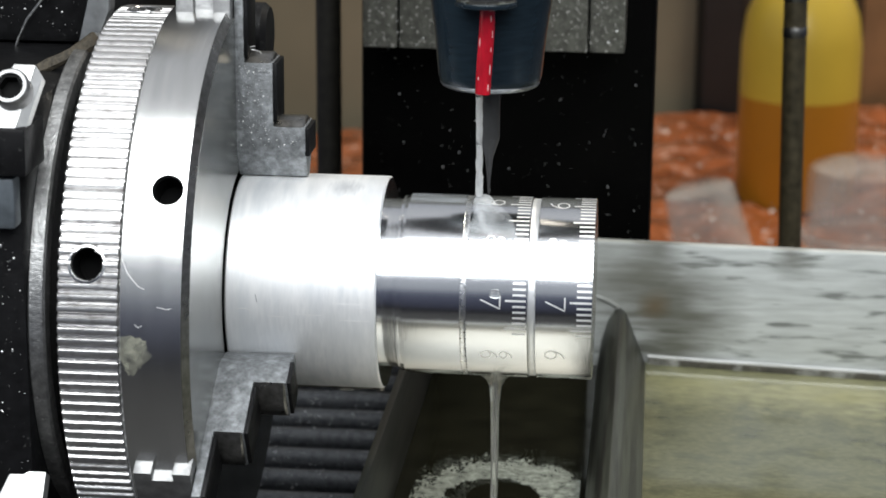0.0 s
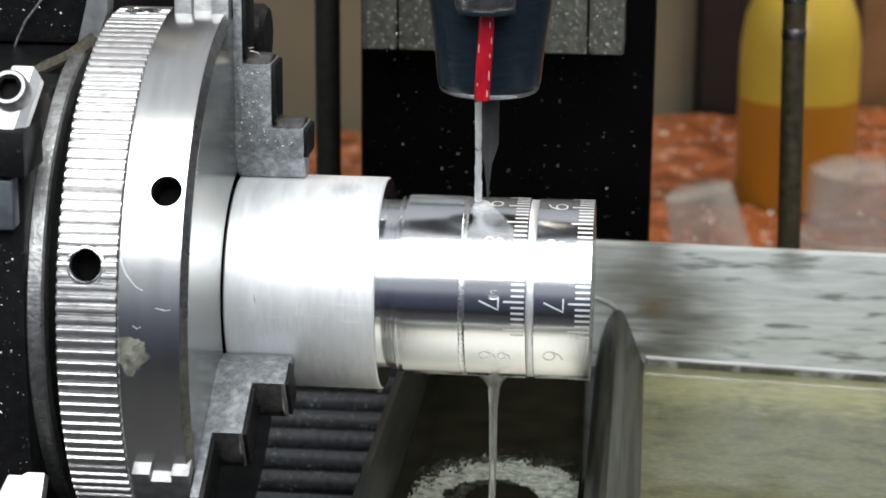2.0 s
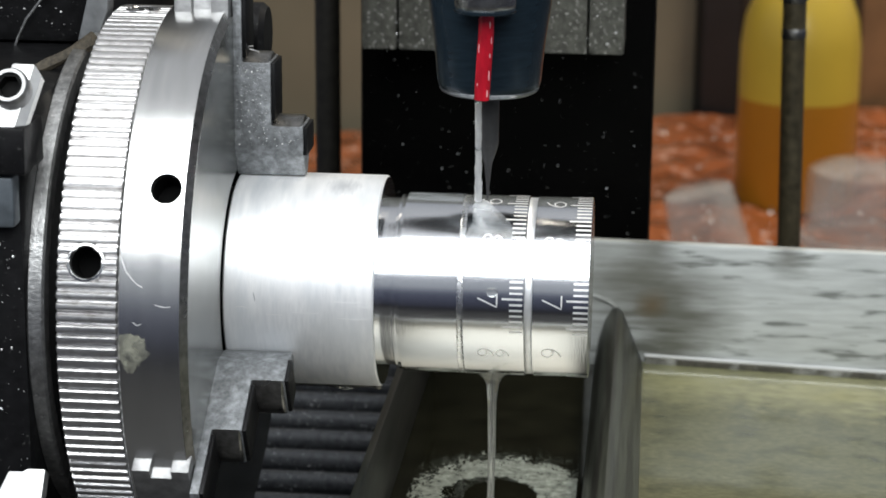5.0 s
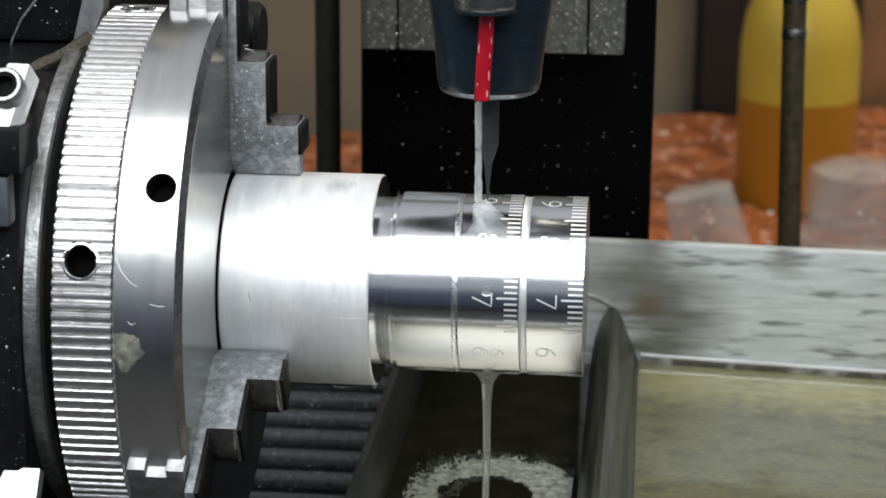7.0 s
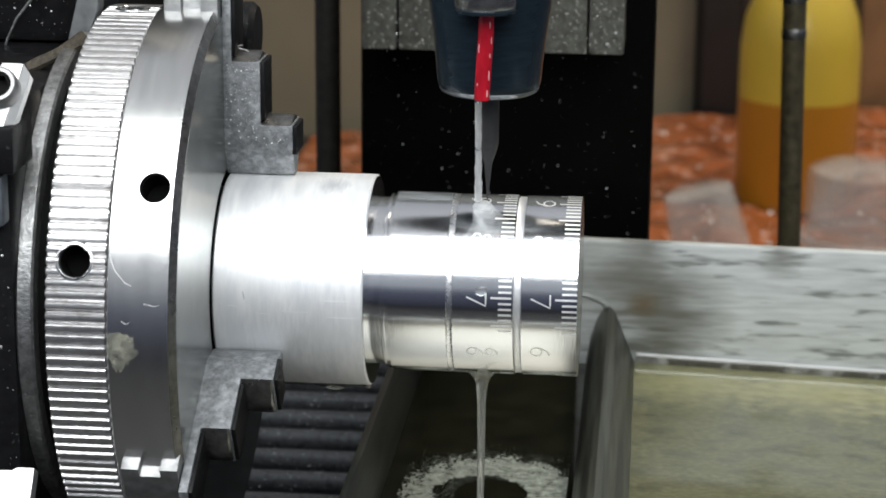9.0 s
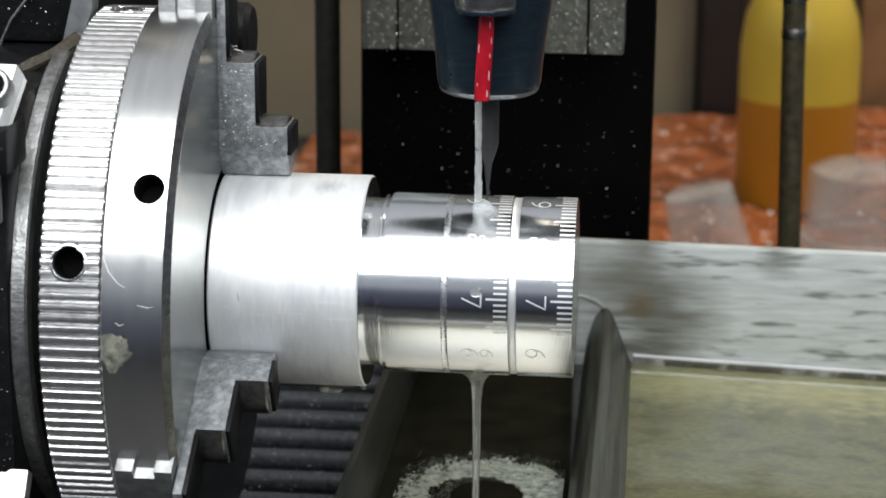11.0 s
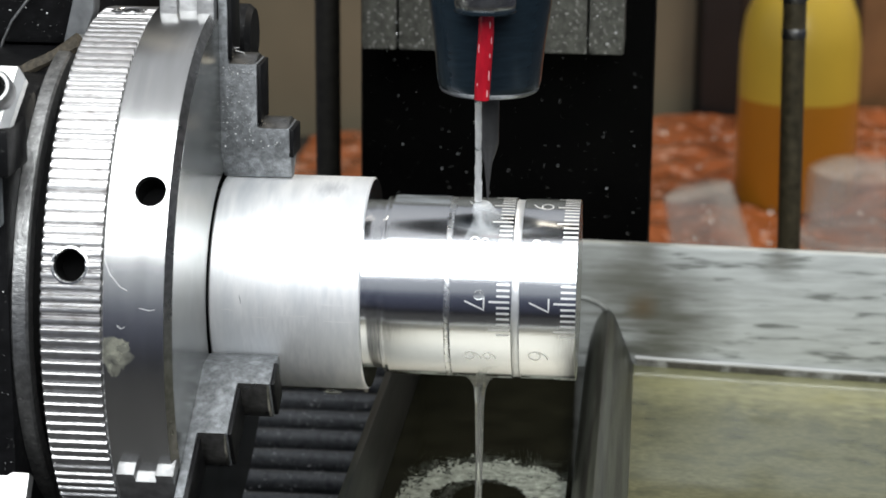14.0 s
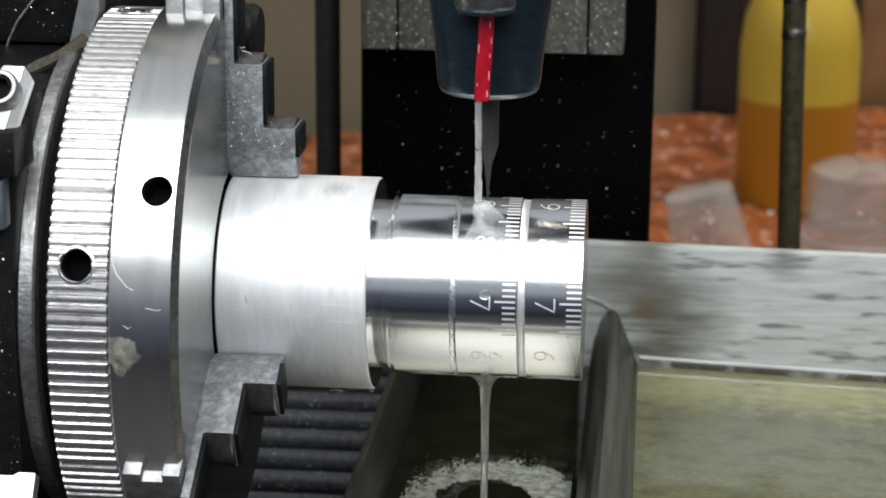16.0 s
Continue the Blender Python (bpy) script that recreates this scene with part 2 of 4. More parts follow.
def box(x0, x1, y0, y1, z0, z1, bevel=0.3, seg=2, bm=None):
    own = bmesh.new()
    bmesh.ops.create_cube(own, size=1)
    for v in own.verts:
        v.co = Vector(((x0 + x1) / 2 + v.co.x * (x1 - x0), (y0 + y1) / 2 + v.co.y * (y1 - y0), (z0 + z1) / 2 + v.co.z * (z1 - z0)))
    if bevel:
        bmesh.ops.bevel(own, geom=own.edges[:], offset=bevel, segments=seg, affect="EDGES", profile=0.5)
    return own


def lathe(profile, seg=96, axis="X", closed=False):
    """Turns (along, radius) pairs round an axis through the origin."""
    bm = bmesh.new()
    rings = []
    for a, r in profile:
        ring = []
        for i in range(seg):
            t = 2 * math.pi * i / seg
            c, s = r * math.cos(t), r * math.sin(t)
            ring.append(bm.verts.new((a, c, s) if axis == "X" else (c, s, a)))
        rings.append(ring)
    pairs = list(zip(rings, rings[1:])) + ([(rings[-1], rings[0])] if closed else [])
    for p, q in pairs:
        for i in range(seg):
            bm.faces.new((p[i], p[(i + 1) % seg], q[(i + 1) % seg], q[i]))
    if not closed:
        bm.faces.new(rings[0])
        bm.faces.new(rings[-1])
    return bm


def prism(outline, y0, y1, bevel=0.0):
    """A flat outline of (x, z) pairs, extruded from y0 to y1."""
    bm = bmesh.new()
    a = [bm.verts.new((x, y0, z)) for x, z in outline]
    b = [bm.verts.new((x, y1, z)) for x, z in outline]
    bm.faces.new(a)
    bm.faces.new(b)
    n = len(outline)
    for i in range(n):
        bm.faces.new((a[i], a[(i + 1) % n], b[(i + 1) % n], b[i]))
    bmesh.ops.recalc_face_normals(bm, faces=bm.faces)
    if bevel:
        bmesh.ops.bevel(bm, geom=bm.edges[:], offset=bevel, segments=2, affect="EDGES", profile=0.5)
    return bm


def tube(points, radii, seg=14, jitter=0.0):
    """A round rod along points (mm) with a radius at each."""
    bm = bmesh.new()
    rings = []
    rnd = random.Random(5)
    for i, (p, r) in enumerate(zip(points, radii)):
        p = Vector(p)
        d = (Vector(points[min(i + 1, len(points) - 1)]) - Vector(points[max(i - 1, 0)])).normalized()
        u = d.orthogonal().normalized() if abs(d.z) < 0.9 else Vector((1, 0, 0))
        u = (u - d * u.dot(d)).normalized()
        w = d.cross(u)
        rings.append([bm.verts.new(p + (u * math.cos(2 * math.pi * k / seg) + w * math.sin(2 * math.pi * k / seg)) * r * (1 + jitter * rnd.uniform(-1, 1))) for k in range(seg)])
    for p, q in zip(rings, rings[1:]):
        for i in range(seg):
            bm.faces.new((p[i], p[(i + 1) % seg], q[(i + 1) % seg], q[i]))
    bm.faces.new(rings[0])
    bm.faces.new(rings[-1])
    return bm


def drill(ob, places, radius, depth):
    """Radial holes through a turned part: (x, degrees from up towards the front, outer radius)."""
    for x, deg, r in places:
        t = radians(deg)
        bm = bmesh.new()
        bmesh.ops.create_cone(bm, cap_ends=True, segments=28, radius1=radius * MM, radius2=radius * MM, depth=2 * depth * MM)
        me = bpy.data.meshes.new("drill")
        bm.to_mesh(me)
        bm.free()
        cutter = new("drill", me)
        cutter.matrix_world = Matrix.Translation((x * MM, -r * MM * math.sin(t), r * MM * math.cos(t))) @ Matrix.Rotation(t, 4, "X")
        mod = ob.modifiers.new("hole", "BOOLEAN")
        mod.operation, mod.object, mod.solver = "DIFFERENCE", cutter, "EXACT"
        bpy.context.view_layer.update()
        done = bpy.data.meshes.new_from_object(ob.evaluated_get(bpy.context.evaluated_depsgraph_get()))
        ob.modifiers.clear()
        ob.data = done
        bpy.data.objects.remove(cutter)
    ob.data.shade_smooth()
    ob.data.set_sharp_from_angle(angle=radians(30))
    # black cups paint the shade inside the drilled holes
    for x, deg, r in places:
        t = radians(deg)
        at = Matrix.Translation((x * MM, -r * MM * math.sin(t), r * MM * math.cos(t))) @ Matrix.Rotation(t, 4, "X")
        part("bore_shade", lathe([(-depth + 0.1, radius - 0.03), (-0.9, radius - 0.03), (-0.9, radius - 0.1), (-depth + 0.3, radius - 0.1)], 28, "Z", closed=False), SHADE_BLACK, ob, "black lining painting the shade inside the bore", 30, at)


def turned(deg):
    """Turn about the chuck's axis, from up towards the front."""
    return Matrix.Rotation(radians(deg), 4, "X")


DROPS = []     # drops that swell under the bar and fall: (thing, (seconds, millimetres up or down))
SWELL = [(0.0, 0.3), (0.3, 0.6), (0.6, 0.0), (0.9, -0.5), (1.0, 0.9), (2.0, 0.7), (4.0, 0.3), (5.5, 0.0), (6.8, -0.4), (7.1, 0.5), (7.6, 0.6), (8.4, 0.0), (10.0, -0.1), (11.2, -0.5), (11.35, 0.9), (12.2, 0.7), (13.9, 0.0), (14.6, 0.1), (16.0, 0.2)]
CARRIED = []   # things that ride on the machine's table

WALL = pose(-0.003, 0.846, 0, 0, 0, 21.6)   # the wall stands askew behind the bench

# ---- setting ----
def build_setting():
    bm = box(-520, 520, -420, 1100, -170, -150, 0)
    tagged(part("bench", bm, BENCH, smooth=0), "dark workbench top under the milling machine", "bench", kind="structure")
    bm = box(-550, 550, 0, 15, -150, 420, 0)
    tagged(part("wall_back", bm, WALLPAINT, smooth=0, at=WALL), "dim beige workshop wall behind the bench", "wall", kind="structure")


def build_machine_back():
    col = thing("machine_column", "black oily milling machine column speckled with chips", "machine column", at=(-22, 128, -150))
    part("column_plate", box(-29.2, 30.2, -3, 112, 108, 280, 1.5), DARKPAINT, col)
    part("column_foot", box(-29.2, 30.2, 80, 112, 0, 107.9, 1.5), DARKPAINT, col)
    slide = thing("head_slide", "grey hammered casting of the milling head slide", "machine slide", at=(-22, 105, 16.6))
    for name, x0, x1 in (("slide_block", -26.3, -19.6), ("slide_block", -19.2, 17.0), ("slide_block", 17.4, 24.1)):
        part(name, box(x0, x1, 0, 19.8, 0, 90, 0.35), HAMMER, slide)


def build_rods():
    a = thing("guide_rod", "oily dark steel rod standing behind the table", "rod", "rods behind the table", at=(42.6, 180, -150))
    a.rotation_euler = (0, radians(-1.35), 0)
    part("shaft", lathe([(0, 2.6), (200, 2.6)], 24, "Z"), ROD, a)
    for z in (158, 166):
        part("ring", lathe([(z, 2.62), (z + 0.3, 2.75), (z + 2.0, 2.75), (z + 2.3, 2.62)], 24, "Z"), JAWDARK, a)
    b = thing("black_hose", "thick black hose hanging behind the chuck", "hose", at=(-65.8, 180, -150))
    part("hose_wall", tube([(0, 0, 0), (0.2, 0, 100), (0, 0, 150), (-0.3, 0, 240)], [2.9] * 4, 20), HOSE, b)


def build_background():
    # a crumpled orange plastic sheet lies on the bench
    bm = bmesh.new()
    n = 70
    bmesh.ops.create_grid(bm, x_segments=n, y_segments=n, size=0.5)
    for v in bm.verts:
        x, y = v.co.x * 440, v.co.y * 330
        h = 5 * noise.noise(Vector((x / 26, y / 26, 0))) + 2.5 * noise.noise(Vector((x / 9, y / 9, 3)))
        v.co = Vector((x, y + 0.395 * x, 3.2 + max(-3, 0.8 * h)))
    tagged(part("orange_sheet", bm, ORANGE, smooth=60, at=pose(0.06, 0.688, -0.15)), "crumpled shiny orange plastic sheet on the bench", "plastic sheet")
    bottle = thing("squeeze_bottle", "yellow translucent plastic bottle half full of amber liquid", "bottle", at=(72.6, 666, -149))
    part("lower_body", lathe([(0, 20), (1.5, 25), (5, 26.2), (49, 26.3)], 48, "Z"), AMBER, bottle, "amber liquid showing through the bottle")
    part("upper_body", lathe([(49, 26.3), (72, 26.2), (84, 24.6), (96, 20), (104, 12), (106, 9), (120, 9)], 48, "Z"), BOTTLE, bottle)
    # two frosted cups
    c1 = thing("frosted_cup", "frosted white plastic cup leaning on the bench", "cup", "cups on the bench", at=(38.5, 480, -147))
    c1.rotation_euler = (0, radians(-15), 0)
    part("cup_wall", lathe([(0, 16.0), (1, 16.8), (34, 14), (47.4, 12.9), (49.2, 12.2), (49.8, 10.8), (49.8, 0.05), (48.8, 0.05), (48, 11.6), (33, 12.8), (3, 15.5)], 40, "Z"), FROST, c1)
    part("foot_ring", lathe([(0.2, 16.8), (0.3, 18.0), (1.2, 18.3), (1.6, 16.9)], 40, "Z", closed=True), FROST, c1)
    c2 = thing("frosted_cup", "wide frosted white plastic tub standing upside down", "cup", "cups on the bench", at=(87, 480, -147))
    part("cup_wall", lathe([(0, 23), (1, 24), (30, 23), (31, 24), (33, 24), (34, 23), (54.5, 22.2), (57, 21.3), (58.2, 19), (59.0, 9), (59.2, 0.05), (58, 0.05), (56.5, 19), (30, 21), (3, 22)], 40, "Z"), FROST, c2)
    part("rim", lathe([(30.0, 23.2), (30.4, 24.6), (33.2, 24.6), (33.8, 23.2)], 40, "Z", closed=True), FROST, c2)
    c3 = thing("frosted_cup", "low frosted white plastic cup behind the hose", "cup", "cups on the bench", at=(-172, 690, -149))
    part("cup_wall", lathe([(0, 17), (1, 18), (17, 16), (18, 15), (16, 13.5), (3, 15)], 40, "Z"), FROST, c3)
    # dark folds of cloth and boards far behind
    for x0, x1, mat, label in ((35, 57, BENCH, "dark board leaning on the wall behind the bottle"), (57.5, 69, SHADOWBROWN, "dark brown board leaning on the wall"),
                               (116, 125, SHADOWBROWN, "dark brown board leaning on the wall"), (126, 165, AMBERBOARD, "orange-brown board leaning on the wall")):
        b = thing("board", label, "board", "boards against the wall")
        b.matrix_basis = WALL @ pose(x0 * MM, -0.0125, -0.15)
        part("plank", box(0, x1 - x0, 0, 12, 0, 330, 1.5), mat, b)


def build_bellows():
    ob = thing("way_cover", "black pleated rubber bellows covering the machine ways", "bellows", at=(-62, 60, -90))
    # each pleat leans over the one before it
    for i in range(16):
        y = -26.6 + i * 12.4
        outline = [(y + 12, 6), (y + 8.6, 12), (y + 6.2, 15.4), (y + 4.9, 17.2), (y + 4.4, 18.5), (y + 4.6, 19.5), (y + 5.3, 20.1), (y + 6.4, 20.3), (y + 8.2, 19.9), (y + 12, 18.2), (y + 16.2, 15.6), (y + 16.2, 6)]
        bm = bmesh.new()
        a = [bm.verts.new((-40, p, q)) for p, q in outline]
        b = [bm.verts.new((50, p, q)) for p, q in outline]
        k = len(outline)
        bm.faces.new(a), bm.faces.new(b)
        for j in range(k):
            bm.faces.new((a[j], a[(j + 1) % k], b[(j + 1) % k], b[j]))
        part("pleat", bm, RUBBER, ob, smooth=50)
    part("base_strip", box(-41, 51, -32, 168, -60, 10, 0.5), BLACK, ob)


# ---- spindle, nozzle and jet ----
def build_spindle():
    sp = thing("spindle", "blue-black tapered spindle nose with a pointed engraving cutter", "spindle", at=(-16.0, 0, 13.4))
    part("nose", lathe([(16.4, 3), (16.4, 6.2), (16.6, 6.9), (17.2, 7.3), (18.0, 7.55), (24, 8.1), (31, 9.1), (60, 12), (61, 6)], 72, "Z"), NOSE, sp)
    # out of view; added to darken what the barrel's top reflects
    part("housing", lathe([(60.5, 8), (60.5, 19), (62, 20.5), (170, 20.5)], 64, "Z"), BLACK, sp, "black upper spindle out of view, added to darken reflections")
    part("nose_rim", lathe([(16.25, 5.0), (16.25, 6.5), (16.5, 7.0), (16.9, 7.25), (17.05, 7.2), (16.6, 6.6), (16.45, 5.0)], 72, "Z", closed=True), RIM, sp, "worn bright edge of the nose")
    part("shank", lathe([(8.3, 1.45), (8.6, 1.52), (20, 1.55)], 32, "Z"), CARBIDE, sp)
    part("cutter_point", lathe([(0.0, 0.10), (2.5, 0.28), (5.4, 0.58), (6.2, 0.82), (7.7, 1.3), (8.4, 1.5)], 24, "Z"), CARBIDE, sp)
    nz = thing("coolant_nozzle", "red sleeved coolant nozzle held in front of the spindle", "nozzle", at=(-15.9, -11, 30.0))
    part("sleeve", tube([(-0.35, 0, 0.6), (-0.1, 0, 5.5), (0.15, 0, 10), (0.2, 0, 13.6)], [1.12, 1.14, 1.14, 1.1], 20), RED, nz)
    part("ball_fitting", lathe([(13.2, 1.4), (13.3, 3.9), (13.7, 4.25), (14.4, 4.35), (28, 4.5)], 36, "Z"), STEEL, nz, "bright round metal fitting")
    part("fitting_lip", lathe([(13.0, 3.2), (12.95, 4.0), (13.15, 4.4), (13.55, 4.5), (13.6, 4.2)], 36, "Z", closed=True), NOSE, nz, "dark lip of the fitting")
    # thin pale streaks paint the highlights down the glossy sleeve
    for z, high, a in ((1.6, 1.1, 312), (4.2, 1.6, 318), (7.0, 0.7, 315), (9.2, 1.2, 320), (2.9, 0.5, 232), (8.0, 1.4, 225), (11.4, 1.0, 300)):
        bm = bmesh.new()
        bmesh.ops.create_icosphere(bm, subdivisions=2, radius=1)
        bmesh.ops.scale(bm, vec=(0.09, 0.07, high / 2), verts=bm.verts)
        bmesh.ops.translate(bm, vec=(-0.36 + 0.05 * z + 1.12 * math.cos(radians(a)), 1.12 * math.sin(radians(a)), z), verts=bm.verts)
        part("highlight_streak", bm, SLEEVE_GLINT, nz, smooth=180)
    part("needle", tube([(-0.55, 0.3, 0.5), (-0.35, 0, 4.0)], [0.62, 0.62], 14), STEEL, nz)
    return sp, nz


def build_jet():
    jet = thing("coolant_jet", "clear jet of coolant falling on the workpiece", "liquid jet", at=(-16.8, -10.5, 30.6))
    way, girth = [], []
    for k in range(41):
        v = k / 40
        ripple = noise.noise(Vector((0, 3.1, 11 * v))) + 0.6 * noise.noise(Vector((4, 0.2, 31 * v)))
        way.append((-0.45 * v + 0.10 * v * noise.noise(Vector((7, 2, 9 * v))), 8.8 * v ** 0.8, -16.9 * v))
        girth.append(0.50 - 0.08 * v + ripple * (0.04 + 0.22 * max(0, v - 0.35)) + 0.45 * max(0, v - 0.55) ** 1.2)
    part("stream", tube(way, girth, 16, 0.10), JETWATER, jet)
    bm = bmesh.new()
    cols = []
    for i in range(15):
        u = i / 14
        row = []
        for k in range(25):
            v = k / 24
            t = radians(4 + 46 * v)
            half = 0.9 + 3.3 * v
            x = 0.1 + 2.6 * v + (2 * u - 1) * half * (1 + 0.12 * math.sin(9 * v + 3 * u))
            rr = 13.47 + 0.16 * math.sin(math.pi * u) * (1 - 0.6 * v)
            row.append(bm.verts.new((x, 10.5 - rr * math.sin(t), -30.6 + rr * math.cos(t))))
        cols.append(row)
    for p, q in zip(cols, cols[1:]):
        for k in range(24):
            bm.faces.new((p[k], p[k + 1], q[k + 1], q[k]))
    part("splash_film", bm, FILM, jet, "thin misty film of coolant", 180)
    return jet


# ---- chuck ----
def stepped_jaw(chuck, deg):
    m = turned(deg)
    outline = [(-52.9, 16.0), (-42.7, 16.0), (-42.7, 24.0), (-47.4, 24.0), (-47.4, 33.4), (-51.6, 33.4), (-51.6, 45), (-52.9, 45)]
    bm = prism(outline, -3.6, 3.6)
    bmesh.ops.bisect_plane(bm, geom=bm.verts[:] + bm.edges[:] + bm.faces[:], plane_co=(0, 0, 20.5), plane_no=(0, 0, 1))
    for v in bm.verts:
        if v.co.z < 18:
            v.co.y *= 0.25
    bmesh.ops.bevel(bm, geom=[e for e in bm.edges if e.calc_face_angle(0) > 0.3], offset=0.18, segments=2, affect="EDGES", profile=0.5)
    jaw = part("jaw", bm, JAW, chuck, "stepped hardened steel jaw", 30, m)
    # tips darker than the jaw's steel: the dark they mirror is painted in
    for x0, x1, z0, z1 in ((-47.3, -42.9, 23.8, 24.5), (-51.5, -47.6, 33.2, 33.9)):
        bm = bmesh.new()
        edges = []
        for x in (x0, x1 - 0.25, x1):
            inset = 0.25 if x == x1 else 0.0
            edges.append([bm.verts.new((x, y * (1 - inset / 4), z1 + 0.55 - inset - 0.085 * y * y)) for y in [-3.55 + 0.71 * k for k in range(11)]] + [bm.verts.new((x, 3.55, z0)), bm.verts.new((x, -3.55, z0))])
        for p, q in zip(edges, edges[1:]):
            for k in range(13):
                bm.faces.new((p[k], p[(k + 1) % 13], q[(k + 1) % 13], q[k]))
        bm.faces.new(edges[0]), bm.faces.new(edges[-1])
        part("jaw_tip", bm, JAWDARK, jaw)
    # black plates paint the dark reflection on the step ends
    for x0, x1, z0, z1 in ((-42.8, -42.1, 19.6, 23.8), (-47.5, -46.8, 24.6, 33.3), (-51.7, -51.0, 34.0, 44.8)):
        part("jaw_end_shade", box(x0, x1, -3.3, 3.3, z0, z1, 0.18), BLACK, jaw, "black plate painting the dark reflection on the jaw step's end")
    # the slide has a guide groove down each flank
    flank = [(-61.0, 5.6), (-58.5, 5.6), (-58.5, 4.1), (-55.6, 4.1), (-55.6, 5.6), (-53.1, 5.6)]
    bm = bmesh.new()
    ends = [[bm.verts.new((x, y, z)) for x, y in flank + [(x, -y) for x, y in reversed(flank)]] for z in (20, 43.0)]
    bm.faces.new(ends[0]), bm.faces.new(ends[1])
    for k in range(len(ends[0])):
        n = (k + 1) % len(ends[0])
        bm.faces.new((ends[0][k], ends[0][n], ends[1][n], ends[1][k]))
    bmesh.ops.recalc_face_normals(bm, faces=bm.faces)
    bmesh.ops.bevel(bm, geom=bm.edges[:], offset=0.12, segments=2, affect="EDGES", profile=0.5)
    part("jaw_slide", bm, SLIDE, jaw)


def scratch(name, points, r, line, mat, parent):
    """A thin mark on a turned surface through (x, degrees) points."""
    bm = bmesh.new()
    rows = []
    for k, (x, deg) in enumerate(points):
        w = line * (0.4 + 0.6 * math.sin(math.pi * (k + 0.5) / len(points)))
        (xa, da), (xb, db) = points[max(k - 1, 0)], points[min(k + 1, len(points) - 1)]
        way = Vector((xb - xa, radians(db - da) * r)).normalized() * w / 2
        row = []
        for sx, sd in ((-way.y, way.x), (way.y, -way.x)):
            t = radians(deg) + sd / r
            row.append(bm.verts.new((x + sx, -r * math.sin(t), r * math.cos(t))))
        rows.append(row)
    for p, q in zip(rows, rows[1:]):
        bm.faces.new((p[0], p[1], q[1], q[0]))
    return part(name, bm, mat, parent, smooth=0)


def build_chuck():
    ch = thing("lathe_chuck", "three-jaw steel chuck with a knurled ring", "chuck")
    CARRIED.append(ch)
    body = part("front_ring", lathe([(-62.15, 25), (-62.15, 40.9), (-61.9, 41.2), (-53.72, 41.3), (-53.67, 41.0), (-53.67, 17.1), (-60, 17.1)], 160), CHUCK, ch)
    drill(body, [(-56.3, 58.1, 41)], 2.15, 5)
    # chamfer and face: the ring's steel, darkened in place of dim reflections
    part("chamfer", lathe([(-53.69, 30), (-53.69, 41.24), (-52.84, 39.9), (-53.2, 39.7), (-53.2, 30)], 160, closed=True), JAWDARK, ch, "chamfered rim painted darker for its dark reflection")
    part("face_plate", lathe([(-53.6, 17.0), (-52.82, 17.0), (-52.82, 39.88), (-53.6, 39.88)], 128, closed=True), FACE, ch, "steel face painted darker for its dark reflection")
    # black ring paints the shade of the bore round the bar
    part("bore_shade", lathe([(-59.5, 16.0), (-59.5, 16.95), (-53.0, 16.95), (-53.0, 16.8), (-59.2, 16.8), (-59.2, 16.0)], 96, closed=True), SHADE_BLACK, ch, "black lining painting the shade inside the bore")
    teeth = 165
    rnd = random.Random(21)
    worn = [(rnd.gauss(0, 0.03), rnd.gauss(0, 0.025)) for _ in range(teeth)]
    bm = bmesh.new()
    rows = []
    for x, dr in ((-70.9, -0.75), (-70.6, 0), (-62.6, 0), (-62.25, -0.75)):
        row = []
        for i in range(teeth * 6):
            along, drop = ((0.0, 0.60), (0.07, 0.26), (0.20, 0.05), (0.45, 0.0), (0.68, 0.10), (0.82, 0.60))[i % 6]
            down, aside = worn[i // 6]
            r = 40.35 + dr - drop + down + 0.05 * noise.noise(Vector((x, i * 0.7, 1)))
            a = 2 * math.pi * (i // 6 + along + aside) / teeth
            row.append(bm.verts.new((x, r * math.cos(a), r * math.sin(a))))
        rows.append(row)
    n = teeth * 6
    for p, q in zip(rows, rows[1:]):
        for i in range(n):
            bm.faces.new((p[i], p[(i + 1) % n], q[(i + 1) % n], q[i]))
    bm.faces.new(rows[0])
    bm.faces.new(rows[-1])
    ring = part("knurled_ring", bm, KNURL, ch, smooth=50)
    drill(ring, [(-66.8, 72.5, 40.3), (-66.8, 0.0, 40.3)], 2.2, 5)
    for deg in (72.5, 0.0):
        t = radians(deg)
        part("hole_rim", lathe([(-0.9, 2.2), (-0.05, 2.2), (0.06, 2.34), (0.0, 2.6), (-0.45, 2.75), (-0.9, 2.75)], 36, "Z", closed=True), CHUCK, ring, "smooth countersunk rim",
             at=Matrix.Translation((-66.8 * MM, -40.3 * MM * math.sin(t), 40.3 * MM * math.cos(t))) @ Matrix.Rotation(t, 4, "X"))
    part("back_flange", lathe([(-76.0, 20), (-76.0, 35.6), (-75.7, 36.0), (-73.9, 36.0), (-73.6, 35.6), (-73.6, 30)], 128), GREYEDGE, ch)
    # the spacer's black stands in for the shade of the gap
    part("spacer", lathe([(-73.7, 33.2), (-70.6, 33.2)], 96), SHADE_BLACK, ch)
    bm = bmesh.new()
    rnd = random.Random(8)
    hub = bm.verts.new((-60.3, -41.34 * math.sin(radians(88.5)), 41.34 * math.cos(radians(88.5))))
    loop = []
    for k in range(44):
        a = 2 * math.pi * k / 44
        w = 1 + 0.28 * noise.noise(Vector((1.6 * math.cos(a), 1.6 * math.sin(a), 2))) + 0.10 * rnd.uniform(-1, 1)
        x, d = -60.3 + (2.3 if math.sin(a) < 0.3 else 1.7) * math.cos(a) * w, radians(88.5) + (0.050 if math.sin(a) < 0 else 0.075) * math.sin(a) * w
